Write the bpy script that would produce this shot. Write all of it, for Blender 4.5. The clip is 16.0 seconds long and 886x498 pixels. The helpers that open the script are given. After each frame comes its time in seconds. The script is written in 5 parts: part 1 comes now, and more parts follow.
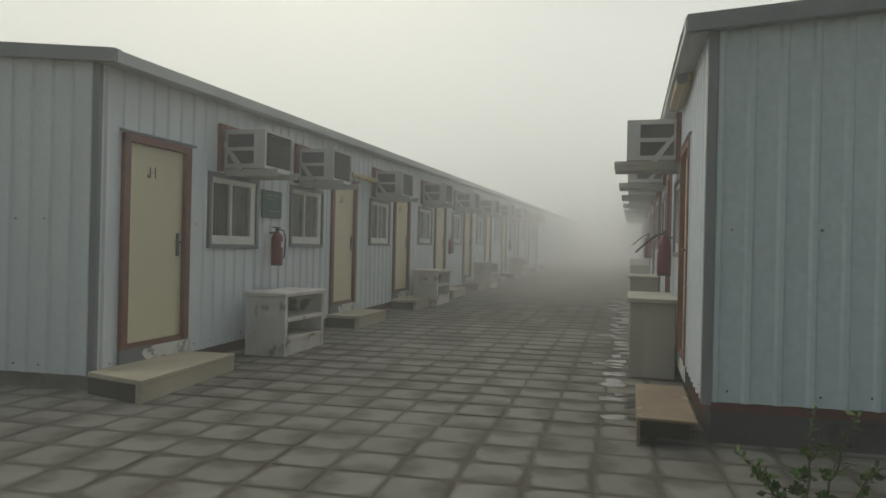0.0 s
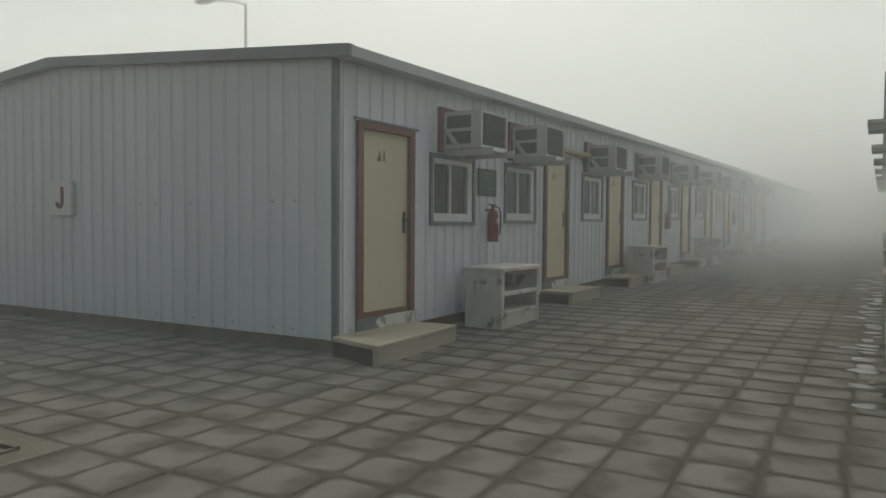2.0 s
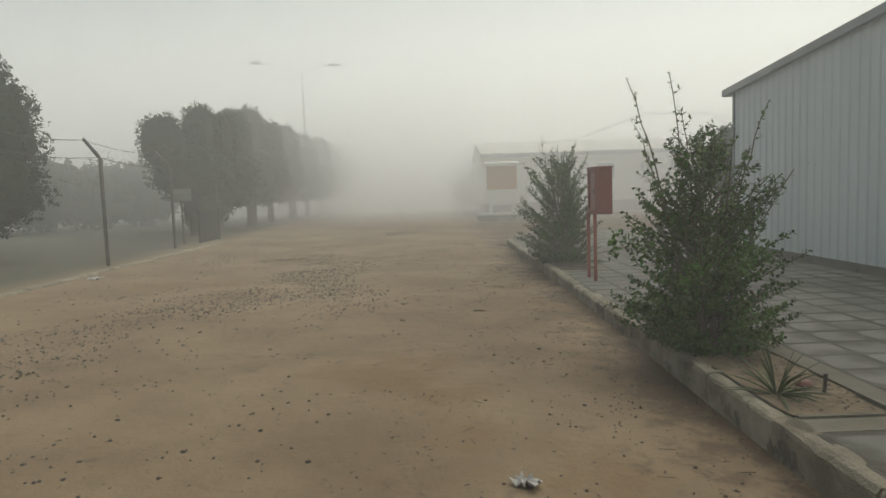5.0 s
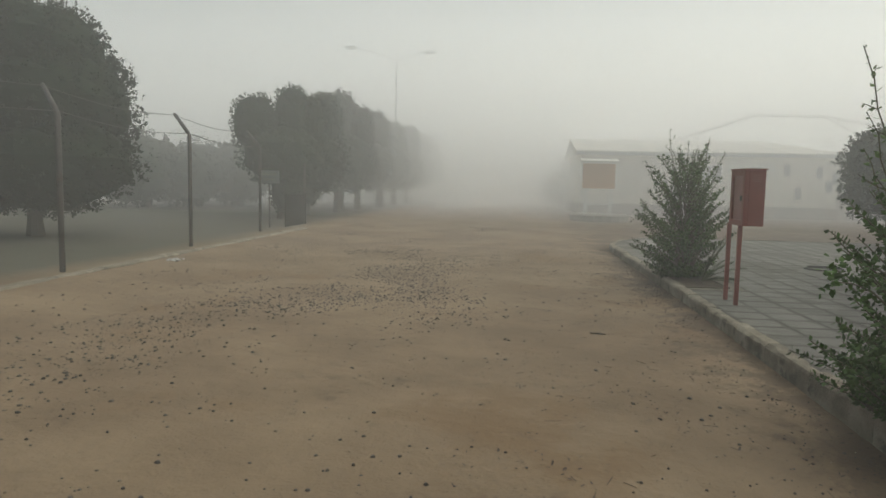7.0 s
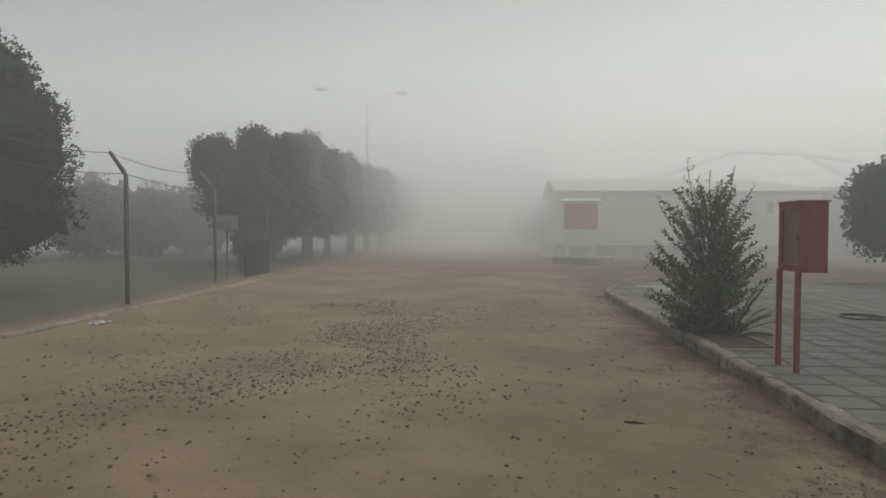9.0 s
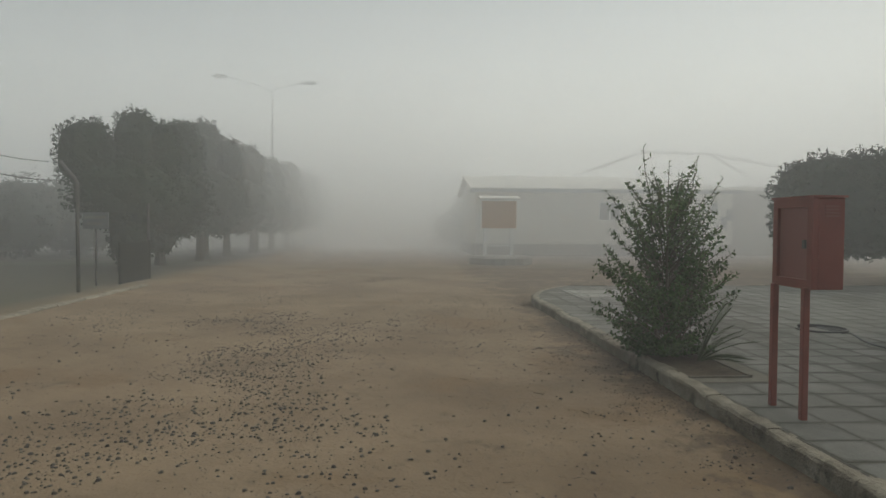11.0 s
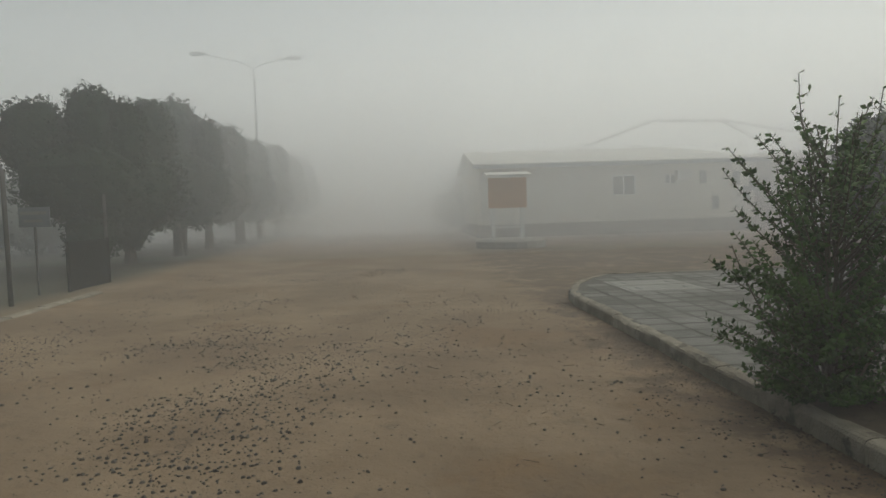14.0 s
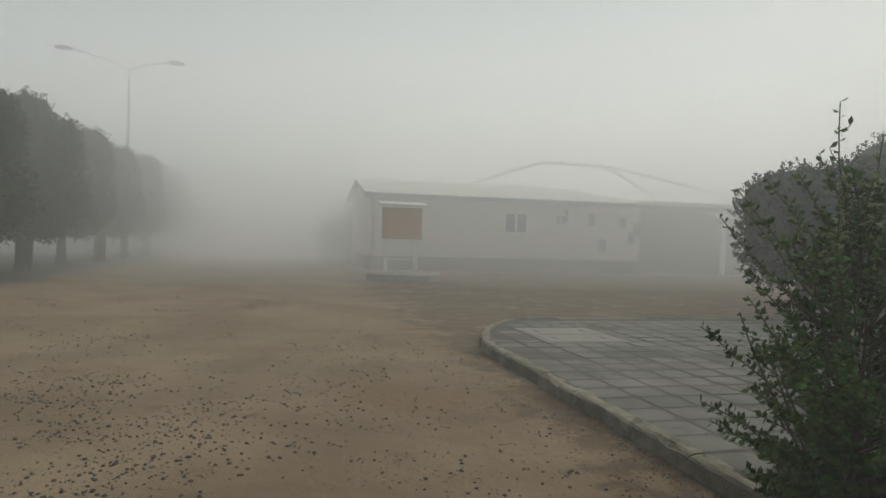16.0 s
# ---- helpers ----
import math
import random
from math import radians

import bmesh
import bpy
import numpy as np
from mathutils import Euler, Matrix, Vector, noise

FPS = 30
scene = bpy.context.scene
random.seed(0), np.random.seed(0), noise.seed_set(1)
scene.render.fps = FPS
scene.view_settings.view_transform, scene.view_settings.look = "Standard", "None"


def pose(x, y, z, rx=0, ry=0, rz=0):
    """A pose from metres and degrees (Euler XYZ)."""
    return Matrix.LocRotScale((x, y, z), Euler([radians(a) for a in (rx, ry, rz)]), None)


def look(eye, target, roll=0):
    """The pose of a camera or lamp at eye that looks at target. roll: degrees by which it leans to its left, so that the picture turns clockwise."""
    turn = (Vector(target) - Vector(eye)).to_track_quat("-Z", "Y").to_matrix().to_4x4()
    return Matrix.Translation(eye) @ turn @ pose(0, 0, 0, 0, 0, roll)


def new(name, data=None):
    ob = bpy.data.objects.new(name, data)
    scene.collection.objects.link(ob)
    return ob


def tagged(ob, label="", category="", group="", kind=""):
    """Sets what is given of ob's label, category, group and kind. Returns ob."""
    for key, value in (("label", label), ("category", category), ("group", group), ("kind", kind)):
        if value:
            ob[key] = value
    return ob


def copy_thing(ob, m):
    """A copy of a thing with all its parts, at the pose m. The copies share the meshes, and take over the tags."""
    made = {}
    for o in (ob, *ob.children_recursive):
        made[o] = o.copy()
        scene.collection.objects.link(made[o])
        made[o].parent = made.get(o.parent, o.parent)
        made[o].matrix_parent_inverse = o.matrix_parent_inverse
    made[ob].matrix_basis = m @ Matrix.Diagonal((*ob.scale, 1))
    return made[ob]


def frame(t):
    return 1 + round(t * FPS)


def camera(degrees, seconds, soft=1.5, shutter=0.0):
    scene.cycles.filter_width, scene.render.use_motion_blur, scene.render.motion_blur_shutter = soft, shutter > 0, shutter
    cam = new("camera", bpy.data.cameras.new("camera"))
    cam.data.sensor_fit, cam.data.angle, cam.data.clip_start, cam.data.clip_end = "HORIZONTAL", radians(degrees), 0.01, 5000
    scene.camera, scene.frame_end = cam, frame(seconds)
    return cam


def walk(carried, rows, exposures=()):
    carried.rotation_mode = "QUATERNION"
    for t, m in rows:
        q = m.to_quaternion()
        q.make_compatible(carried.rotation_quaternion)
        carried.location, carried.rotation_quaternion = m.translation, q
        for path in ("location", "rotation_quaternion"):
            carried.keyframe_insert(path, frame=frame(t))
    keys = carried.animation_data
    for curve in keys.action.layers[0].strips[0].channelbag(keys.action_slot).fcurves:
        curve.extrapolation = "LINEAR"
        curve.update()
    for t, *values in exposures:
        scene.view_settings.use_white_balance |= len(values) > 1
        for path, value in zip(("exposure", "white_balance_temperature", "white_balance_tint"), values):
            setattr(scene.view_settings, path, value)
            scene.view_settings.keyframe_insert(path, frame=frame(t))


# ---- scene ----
cam = camera(66.2, 16.0)
PATH = [
    (0, (-0.115, 1.299, 1.349), (-0.511, 3.259, 1.35), 1.3),
    (0.5, (-0.077, 1.314, 1.355), (-0.487, 3.272, 1.342), 1.4),
    (1, (-0.077, 1.321, 1.308), (-0.594, 3.253, 1.293), 0.6),
    (1.5, (-0.165, 1.236, 1.356), (-0.876, 3.105, 1.312), 0.6),
    (2, (-0.177, 1.223, 1.315), (-1.139, 2.975, 1.243), 0.4),
    (2.5, (-0.212, 1.256, 1.301), (-1.531, 2.756, 1.192), 0.4),
    (3, (-0.189, 1.228, 1.318), (-1.81, 2.391, 1.172), 0.0),
    (3.5, (-0.183, 1.183, 1.314), (-1.994, 2.01, 1.125), -0.7),
    (4, (-0.251, 1.138, 1.312), (-2.184, 1.592, 1.079), -0.8),
    (4.5, (-0.443, 1.041, 1.304), (-2.419, 1.294, 1.133), -1.3),
    (5, (-0.581, 0.924, 1.308), (-2.574, 0.946, 1.137), -1.9),
    (5.2, (-0.663, 0.887, 1.312), (-2.657, 0.837, 1.165), -0.8),
    (7.3, (-2.037, 0.556, 1.319), (-4.016, 0.341, 1.128), 1.1),
    (7.5, (-2.211, 0.538, 1.297), (-4.192, 0.35, 1.095), 1.3),
    (8, (-2.633, 0.439, 1.311), (-4.627, 0.415, 1.161), 1.9),
    (8.5, (-3.067, 0.411, 1.303), (-5.064, 0.321, 1.242), -0.6),
    (9, (-3.494, 0.351, 1.304), (-5.488, 0.211, 1.243), 0.2),
    (9.2, (-3.688, 0.309, 1.3), (-5.683, 0.255, 1.181), 0.7),
    (11.3, (-5.511, 0.339, 1.344), (-7.507, 0.456, 1.28), 0.2),
    (11.5, (-5.675, 0.337, 1.336), (-7.672, 0.426, 1.287), 0.3),
    (12, (-6.029, 0.322, 1.363), (-7.994, 0.681, 1.462), 2.2),
    (12.5, (-6.458, 0.299, 1.344), (-8.442, 0.537, 1.412), -0.4),
    (13, (-7.005, 0.339, 1.403), (-9.002, 0.438, 1.386), 0.3),
    (13.5, (-7.425, 0.25, 1.403), (-9.41, 0.473, 1.315), 0.6),
    (14, (-7.828, 0.19, 1.39), (-9.82, 0.315, 1.266), -1.8),
    (14.5, (-8.253, 0.049, 1.338), (-10.25, 0.13, 1.267), 0.3),
    (15, (-8.668, 0.07, 1.375), (-10.653, 0.278, 1.245), 1.8),
    (15.5, (-8.95, 0.031, 1.395), (-10.924, 0.349, 1.326), 1.5),
    (16, (-9.171, 0.024, 1.43), (-11.115, 0.493, 1.392), 1.7),
]
EXPOSURE = [(0.0, 0.05, 7150), (1.5, -0.02, 7050), (3.0, 0.26, 6750), (4.0, 0.38, 7050), (5.2, 0.28, 7100), (7.3, 0.16, 6950), (9.0, 0.0, 6850), (12.0, -0.19, 6800), (12.5, -0.24, 6800), (14.0, -0.12, 6800), (16.0, -0.08, 6800)]
walk(cam, [(t, look(eye, target, roll)) for t, eye, target, roll in PATH], [(t, stops, kelvin, 0) for t, stops, kelvin in EXPOSURE])

# ---- world, sun, fog, exposure ----
world = bpy.data.worlds.new("foggy_sky")
scene.world = world
world.use_nodes = True
wn = world.node_tree
sky = wn.nodes.new("ShaderNodeTexSky")
sky.sky_type, sky.sun_disc = "NISHITA", False
sky.sun_elevation, sky.sun_rotation = radians(42), radians(-24)
sky.dust_density, sky.air_density = 2.6, 1.0
wn.nodes["Background"].inputs[1].default_value = 0.060
wn.links.new(sky.outputs[0], wn.nodes["Background"].inputs[0])
sun = new("sun", bpy.data.lights.new("sun", "SUN"))
sun.data.energy, sun.data.angle, sun.data.color = 3.75, radians(125), (1, 0.985, 0.975)
sun.matrix_world = look((0, 0, 0), (0.47, -0.88, -0.85))
scene.cycles.volume_bounces = 6
THIN_FOG, YARD_FOG, FOG_TOP = 0.012, 0.055, 14.0
# the road bank thickens westwards and thins upwards: near edge, top, density that each layer adds
ROAD_LAYERS = [(-43.0, 4.5, 0.055), (-36.5, 8.5, 0.032), (-28.5, 15.0, 0.042)]


# ---- mesh helpers ----
class Shape:
    """Collects vertices and faces; part() turns them into one mesh."""

    def __init__(self):
        self.v, self.f, self.uv = [], [], []

    def box(self, x0, x1, y0, y1, z0, z1):
        n = len(self.v)
        self.v += [(x, y, z) for x in (x0, x1) for y in (y0, y1) for z in (z0, z1)]
        self.f += [tuple(n + i for i in q) for q in ((0, 1, 3, 2), (4, 6, 7, 5), (0, 4, 5, 1), (2, 3, 7, 6), (0, 2, 6, 4), (1, 5, 7, 3))]
        return self

    def tube(self, points, radii, sides=8, cap=True):
        n0 = len(self.v)
        pts = [Vector(p) for p in points]
        if not isinstance(radii, (list, tuple)):
            radii = [radii] * len(pts)
        for i, p in enumerate(pts):
            d = (pts[min(i + 1, len(pts) - 1)] - pts[max(i - 1, 0)]).normalized()
            a = d.cross(Vector((0, 0, 1)) if abs(d.z) < 0.9 else Vector((1, 0, 0))).normalized()
            b = d.cross(a)
            for k in range(sides):
                w = 2 * math.pi * k / sides
                self.v.append(tuple(p + radii[i] * (math.cos(w) * a + math.sin(w) * b)))
        for i in range(len(pts) - 1):
            for k in range(sides):
                q, r = n0 + i * sides, (k + 1) % sides
                self.f.append((q + k, q + r, q + sides + r, q + sides + k))
        if cap:
            self.f.append(tuple(n0 + k for k in reversed(range(sides))))
            self.f.append(tuple(n0 + (len(pts) - 1) * sides + k for k in range(sides)))
        return self

    def lathe(self, centre, profile, sides=14):
        """profile: radius, height pairs, turned round an upright axis."""
        n0, c = len(self.v), Vector(centre)
        for r, h in profile:
            for k in range(sides):
                w = 2 * math.pi * k / sides
                self.v.append((c.x + r * math.cos(w), c.y + r * math.sin(w), c.z + h))
        for i in range(len(profile) - 1):
            for k in range(sides):
                q, r = n0 + i * sides, (k + 1) % sides
                self.f.append((q + k, q + r, q + sides + r, q + sides + k))
        self.f.append(tuple(n0 + k for k in reversed(range(sides))))
        self.f.append(tuple(n0 + (len(profile) - 1) * sides + k for k in range(sides)))
        return self

    def poly(self, *pts):
        n = len(self.v)
        self.v += [tuple(p) for p in pts]
        self.f.append(tuple(range(n, n + len(pts))))
        return self

    def extrude(self, outline, axis, a, b):
        """A closed outline of 2D points, drawn out along an axis from a to b."""
        n, m = len(self.v), len(outline)
        for w in (a, b):
            for p, q in outline:
                self.v.append({"x": (w, p, q), "y": (p, w, q), "z": (p, q, w)}[axis])
        self.f += [(n + i, n + (i + 1) % m, n + m + (i + 1) % m, n + m + i) for i in range(m)]
        self.f += [tuple(n + i for i in reversed(range(m))), tuple(n + m + i for i in range(m))]
        return self


def part(name, shape, material, parent=None, label="", bevel=0.0, smooth=False):
    """Links a Shape as one mesh object, under a thing or a part where one is given."""
    me = bpy.data.meshes.new(name)
    me.from_pydata(shape.v, [], shape.f)
    if bevel:
        bm = bmesh.new()
        bm.from_mesh(me)
        bmesh.ops.remove_doubles(bm, verts=bm.verts, dist=1e-5)
        bmesh.ops.recalc_face_normals(bm, faces=bm.faces)
        sharp = [e for e in bm.edges if len(e.link_faces) == 2 and e.calc_face_angle(0) > 0.5]
        bmesh.ops.bevel(bm, geom=sharp, offset=bevel, segments=2, affect="EDGES", profile=0.5)
        bm.to_mesh(me)
        bm.free()
    else:
        bm = bmesh.new()
        bm.from_mesh(me)
        bmesh.ops.recalc_face_normals(bm, faces=bm.faces)
        bm.to_mesh(me)
        bm.free()
    me.materials.append(material)
    if smooth:
        me.shade_smooth()
    ob = new(name, me)
    ob.parent = parent
    if label:
        tagged(ob, label)
    return ob


def thing(name, label, category, group="", kind="", at=(0, 0, 0), turn=0):
    ob = tagged(new(name), label, category, group, kind)
    ob.matrix_basis = pose(*at, 0, 0, turn)
    return ob


# ---- materials ----
def surface(name, colour, rough=0.7, metal=0.0, second=None, scale=3.0, amount=0.5, fine=60.0, bump=0.15, spot=None, spot_scale=1.2, spot_at=0.62, island=0.0, each=0.0, streak=False, shine=0.5):
    """A procedural surface: two colours mixed by a coarse noise, a fine grain, bump, and blotches of wear in a third colour."""
    m = bpy.data.materials.new(name)
    m.use_nodes = True
    t, link = m.node_tree, m.node_tree.links.new
    b = t.nodes["Principled BSDF"]
    where = t.nodes.new("ShaderNodeTexCoord").outputs["Object"]
    if streak:
        squash = t.nodes.new("ShaderNodeMapping")
        squash.inputs["Scale"].default_value = (1, 1, 0.12)
        link(where, squash.inputs[0])
        where_coarse = squash.outputs[0]
    else:
        where_coarse = where
    coarse = t.nodes.new("ShaderNodeTexNoise")
    coarse.inputs["Scale"].default_value, coarse.inputs["Detail"].default_value, coarse.inputs["Roughness"].default_value = scale, 6, 0.62
    link(where_coarse, coarse.inputs["Vector"])
    grain = t.nodes.new("ShaderNodeTexNoise")
    grain.inputs["Scale"].default_value, grain.inputs["Detail"].default_value = fine, 4
    link(where, grain.inputs["Vector"])
    mix = t.nodes.new("ShaderNodeMix")
    mix.data_type = "RGBA"
    second = second or tuple(c * 0.7 for c in colour)
    mix.inputs[6].default_value, mix.inputs[7].default_value = (*colour, 1), (*second, 1)
    ramp = t.nodes.new("ShaderNodeMapRange")
    ramp.inputs[1].default_value, ramp.inputs[2].default_value, ramp.inputs[4].default_value = 0.35, 0.68, amount * 1.6
    link(coarse.outputs[0], ramp.inputs[0])
    link(ramp.outputs[0], mix.inputs[0])
    last = mix.outputs[2]
    if spot:
        blotch = t.nodes.new("ShaderNodeTexNoise")
        blotch.inputs["Scale"].default_value, blotch.inputs["Detail"].default_value, blotch.inputs["Roughness"].default_value = spot_scale, 7, 0.66
        link(where_coarse, blotch.inputs["Vector"])
        edge = t.nodes.new("ShaderNodeMapRange")
        edge.inputs[1].default_value, edge.inputs[2].default_value = spot_at, spot_at + 0.07
        link(blotch.outputs[0], edge.inputs[0])
        wear = t.nodes.new("ShaderNodeMix")
        wear.data_type = "RGBA"
        wear.inputs[7].default_value = (*spot, 1)
        link(edge.outputs[0], wear.inputs[0])
        link(last, wear.inputs[6])
        last = wear.outputs[2]
    vary = t.nodes.new("ShaderNodeHueSaturation")
    link(last, vary.inputs["Color"])
    level = t.nodes.new("ShaderNodeMapRange")
    level.inputs[3].default_value, level.inputs[4].default_value = 0.82, 1.18
    link(grain.outputs[0], level.inputs[0])
    value = level.outputs[0]
    for strength, node, socket in ((island, "ShaderNodeNewGeometry", "Random Per Island"), (each, "ShaderNodeObjectInfo", "Random")):
        if strength:
            r = t.nodes.new("ShaderNodeMapRange")
            r.inputs[3].default_value, r.inputs[4].default_value = 1 - strength, 1 + strength
            link(t.nodes.new(node).outputs[socket], r.inputs[0])
            times = t.nodes.new("ShaderNodeMath")
            times.operation = "MULTIPLY"
            link(value, times.inputs[0])
            link(r.outputs[0], times.inputs[1])
            value = times.outputs[0]
    link(value, vary.inputs["Value"])
    link(vary.outputs[0], b.inputs["Base Color"])
    rr = t.nodes.new("ShaderNodeMapRange")
    rr.inputs[3].default_value, rr.inputs[4].default_value = max(0.05, rough - 0.12), min(1, rough + 0.12)
    link(coarse.outputs[0], rr.inputs[0])
    link(rr.outputs[0], b.inputs["Roughness"])
    b.inputs["Metallic"].default_value = metal
    b.inputs["Specular IOR Level"].default_value = shine
    if bump:
        bp = t.nodes.new("ShaderNodeBump")
        bp.inputs["Strength"].default_value, bp.inputs["Distance"].default_value = bump, 0.02
        link(grain.outputs[0], bp.inputs["Height"])
        link(bp.outputs[0], b.inputs["Normal"])
    return m


SHEET_TEAL = surface("painted_steel_sheet_teal", (0.49, 0.595, 0.605), 0.5, 0.0, (0.42, 0.515, 0.525), 0.9, 0.5, 25, 0.03, (0.32, 0.38, 0.37), 0.8, 0.66, streak=True)
SHEET = surface("painted_steel_sheet", (0.64, 0.69, 0.695), 0.5, 0.0, (0.56, 0.61, 0.615), 0.9, 0.5, 25, 0.03, (0.36, 0.40, 0.40), 0.8, 0.66, streak=True)
SHEET_WHITE = surface("painted_steel_sheet_white", (0.68, 0.715, 0.74), 0.5, 0.0, (0.58, 0.615, 0.65), 0.9, 0.5, 25, 0.03, (0.38, 0.39, 0.40), 0.8, 0.67, streak=True)
TRIM = surface("grey_trim", (0.185, 0.20, 0.21), 0.5, 0.0, (0.14, 0.15, 0.16), 2.0, 0.5, 40, 0.04, streak=True)
ROOF = surface("roof_sheet", (0.38, 0.40, 0.40), 0.55, 0.0, (0.28, 0.29, 0.28), 1.0, 0.5, 30, 0.05)
CREAM = surface("cream_door_paint", (0.62, 0.57, 0.40), 0.5, 0.0, (0.55, 0.50, 0.34), 1.4, 0.5, 40, 0.04, (0.44, 0.39, 0.27), 2.2, 0.68, streak=True)
BROWN = surface("brown_door_frame", (0.19, 0.070, 0.045), 0.55, 0.0, (0.11, 0.05, 0.035), 5, 0.5, 50, 0.08, (0.28, 0.18, 0.14), 6, 0.68)
RUST = surface("red_oxide_steel", (0.13, 0.045, 0.03), 0.7, 0.0, (0.07, 0.03, 0.025), 4, 0.6, 40, 0.15)
WHITE = surface("white_frame_paint", (0.72, 0.72, 0.70), 0.5, 0.0, (0.58, 0.58, 0.56), 3, 0.5, 40, 0.05)
PEEL = surface("peeling_white_paint", (0.66, 0.65, 0.61), 0.75, 0.0, (0.54, 0.53, 0.49), 3, 0.5, 35, 0.2, (0.17, 0.175, 0.185), 4.0, 0.53)
CORE = surface("grey_cooler_panel", (0.15, 0.155, 0.155), 0.6, 0.0, (0.11, 0.115, 0.115), 5, 0.5, 50, 0.1)
STEP_BROWN = surface("rusty_brown_tread", (0.185, 0.135, 0.085), 0.7, 0.0, (0.125, 0.082, 0.052), 3, 0.6, 45, 0.3, (0.32, 0.27, 0.19), 3, 0.62)
GREY_RACK = surface("rust_stained_plaster", (0.38, 0.37, 0.32), 0.85, 0.0, (0.28, 0.27, 0.23), 2.5, 0.6, 40, 0.3, (0.22, 0.15, 0.09), 1.8, 0.60, streak=True)
RACK = surface("limewashed_rack", (0.60, 0.58, 0.54), 0.8, 0.0, (0.44, 0.42, 0.38), 3, 0.6, 35, 0.25, (0.22, 0.20, 0.17), 4.5, 0.565)
AC_WHITE = surface("appliance_paint", (0.52, 0.52, 0.50), 0.5, 0.0, (0.41, 0.41, 0.39), 3, 0.5, 40, 0.05, (0.34, 0.32, 0.29), 4, 0.68, each=0.06)
DARK = surface("dark_grille", (0.055, 0.06, 0.065), 0.6, 0.0, (0.035, 0.04, 0.04), 6, 0.5, 60, 0.1)
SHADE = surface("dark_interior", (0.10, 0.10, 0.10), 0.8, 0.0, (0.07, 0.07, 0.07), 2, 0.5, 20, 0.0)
# darkness of the unlit rooms, put into the colour
ROOM_DARK = surface("unlit_room_dark", (0.028, 0.028, 0.030), 0.9, 0.0, (0.022, 0.022, 0.024), 5, 0.6, 20, 0.1)
CONCRETE = surface("concrete", (0.26, 0.25, 0.22), 0.85, 0.0, (0.19, 0.18, 0.155), 2.2, 0.6, 45, 0.35, (0.11, 0.105, 0.09), 1.7, 0.62)
STEP_TOP = surface("worn_concrete_step", (0.40, 0.36, 0.27), 0.8, 0.0, (0.30, 0.27, 0.20), 2.0, 0.6, 45, 0.3, (0.18, 0.15, 0.11), 2.2, 0.64)
KERB = surface("kerb_concrete", (0.27, 0.240, 0.185), 0.9, 0.0, (0.165, 0.143, 0.108), 4.5, 0.85, 60, 0.8, (0.105, 0.090, 0.068), 3.6, 0.55, each=0.12, shine=0.2)
PLINTH = surface("stained_plinth", (0.21, 0.195, 0.16), 0.9, 0.0, (0.14, 0.128, 0.105), 2.5, 0.7, 45, 0.4, (0.05, 0.044, 0.034), 2.0, 0.6)
PIT_SAND = surface("pit_sand", (0.205, 0.160, 0.110), 0.95, 0.0, (0.13, 0.098, 0.066), 5, 0.7, 40, 0.5, (0.075, 0.056, 0.04), 3.0, 0.58, shine=0.15)
PIT_SOIL = surface("pit_soil", (0.10, 0.078, 0.054), 0.95, 0.0, (0.06, 0.046, 0.033), 5, 0.7, 40, 0.5, shine=0.1)
BORDER = surface("cast_border", (0.165, 0.150, 0.120), 0.9, 0.0, (0.115, 0.102, 0.08), 3.0, 0.7, 45, 0.4, (0.09, 0.078, 0.058), 2.5, 0.58, shine=0.2)
PLINTH_DARK = surface("dark_plinth", (0.075, 0.074, 0.072), 0.85, 0.0, (0.05, 0.049, 0.048), 2.5, 0.7, 45, 0.3, (0.035, 0.033, 0.03), 2.0, 0.62)
# joint soil; also serves as painted shade on step ends and hollows
JOINT_AND_SHADE = surface("damp_joint_soil_and_step_shade", (0.062, 0.054, 0.040), 0.95, 0.0, (0.042, 0.037, 0.028), 4, 0.6, 70, 0.5)
RED = surface("red_cabinet_paint", (0.255, 0.066, 0.048), 0.5, 0.0, (0.20, 0.052, 0.040), 3, 0.5, 40, 0.06, (0.15, 0.05, 0.04), 4, 0.64)
RED_FADED = surface("faded_red_panel", (0.27, 0.098, 0.080), 0.35, 0.0, (0.26, 0.09, 0.08), 2, 0.6, 40, 0.05)
EXT_RED = surface("extinguisher_red", (0.135, 0.018, 0.02), 0.4, 0.0, (0.18, 0.024, 0.022), 5, 0.5, 40, 0.03)
BLACK = surface("black_rubber", (0.025, 0.025, 0.025), 0.6, 0.0, (0.015, 0.015, 0.015), 8, 0.5, 60, 0.1)
GALV = surface("galvanised_steel", (0.145, 0.142, 0.135), 0.6, 0.2, (0.095, 0.09, 0.083), 4, 0.6, 50, 0.1, (0.10, 0.075, 0.055), 3, 0.64)
GATE_WIRE = surface("dark_rusted_wire", (0.026, 0.024, 0.022), 0.9, 0.0, (0.018, 0.016, 0.015), 6, 0.5, 60, 0.1, shine=0.1)
LAMP_STEEL = surface("galvanised_lamp_steel", (0.30, 0.31, 0.31), 0.55, 0.2, (0.22, 0.23, 0.23), 4, 0.5, 50, 0.05)
POST = surface("weathered_fence_steel", (0.085, 0.078, 0.070), 0.7, 0.1, (0.055, 0.05, 0.045), 4, 0.6, 50, 0.1, (0.07, 0.048, 0.035), 3, 0.62)
BARE = surface("bare_grey_panel", (0.17, 0.175, 0.185), 0.7, 0.0, (0.13, 0.135, 0.14), 4, 0.6, 40, 0.15)
PIPE = surface("grey_pipe", (0.17, 0.18, 0.18), 0.5, 0.0, (0.12, 0.13, 0.13), 4, 0.5, 40, 0.05)
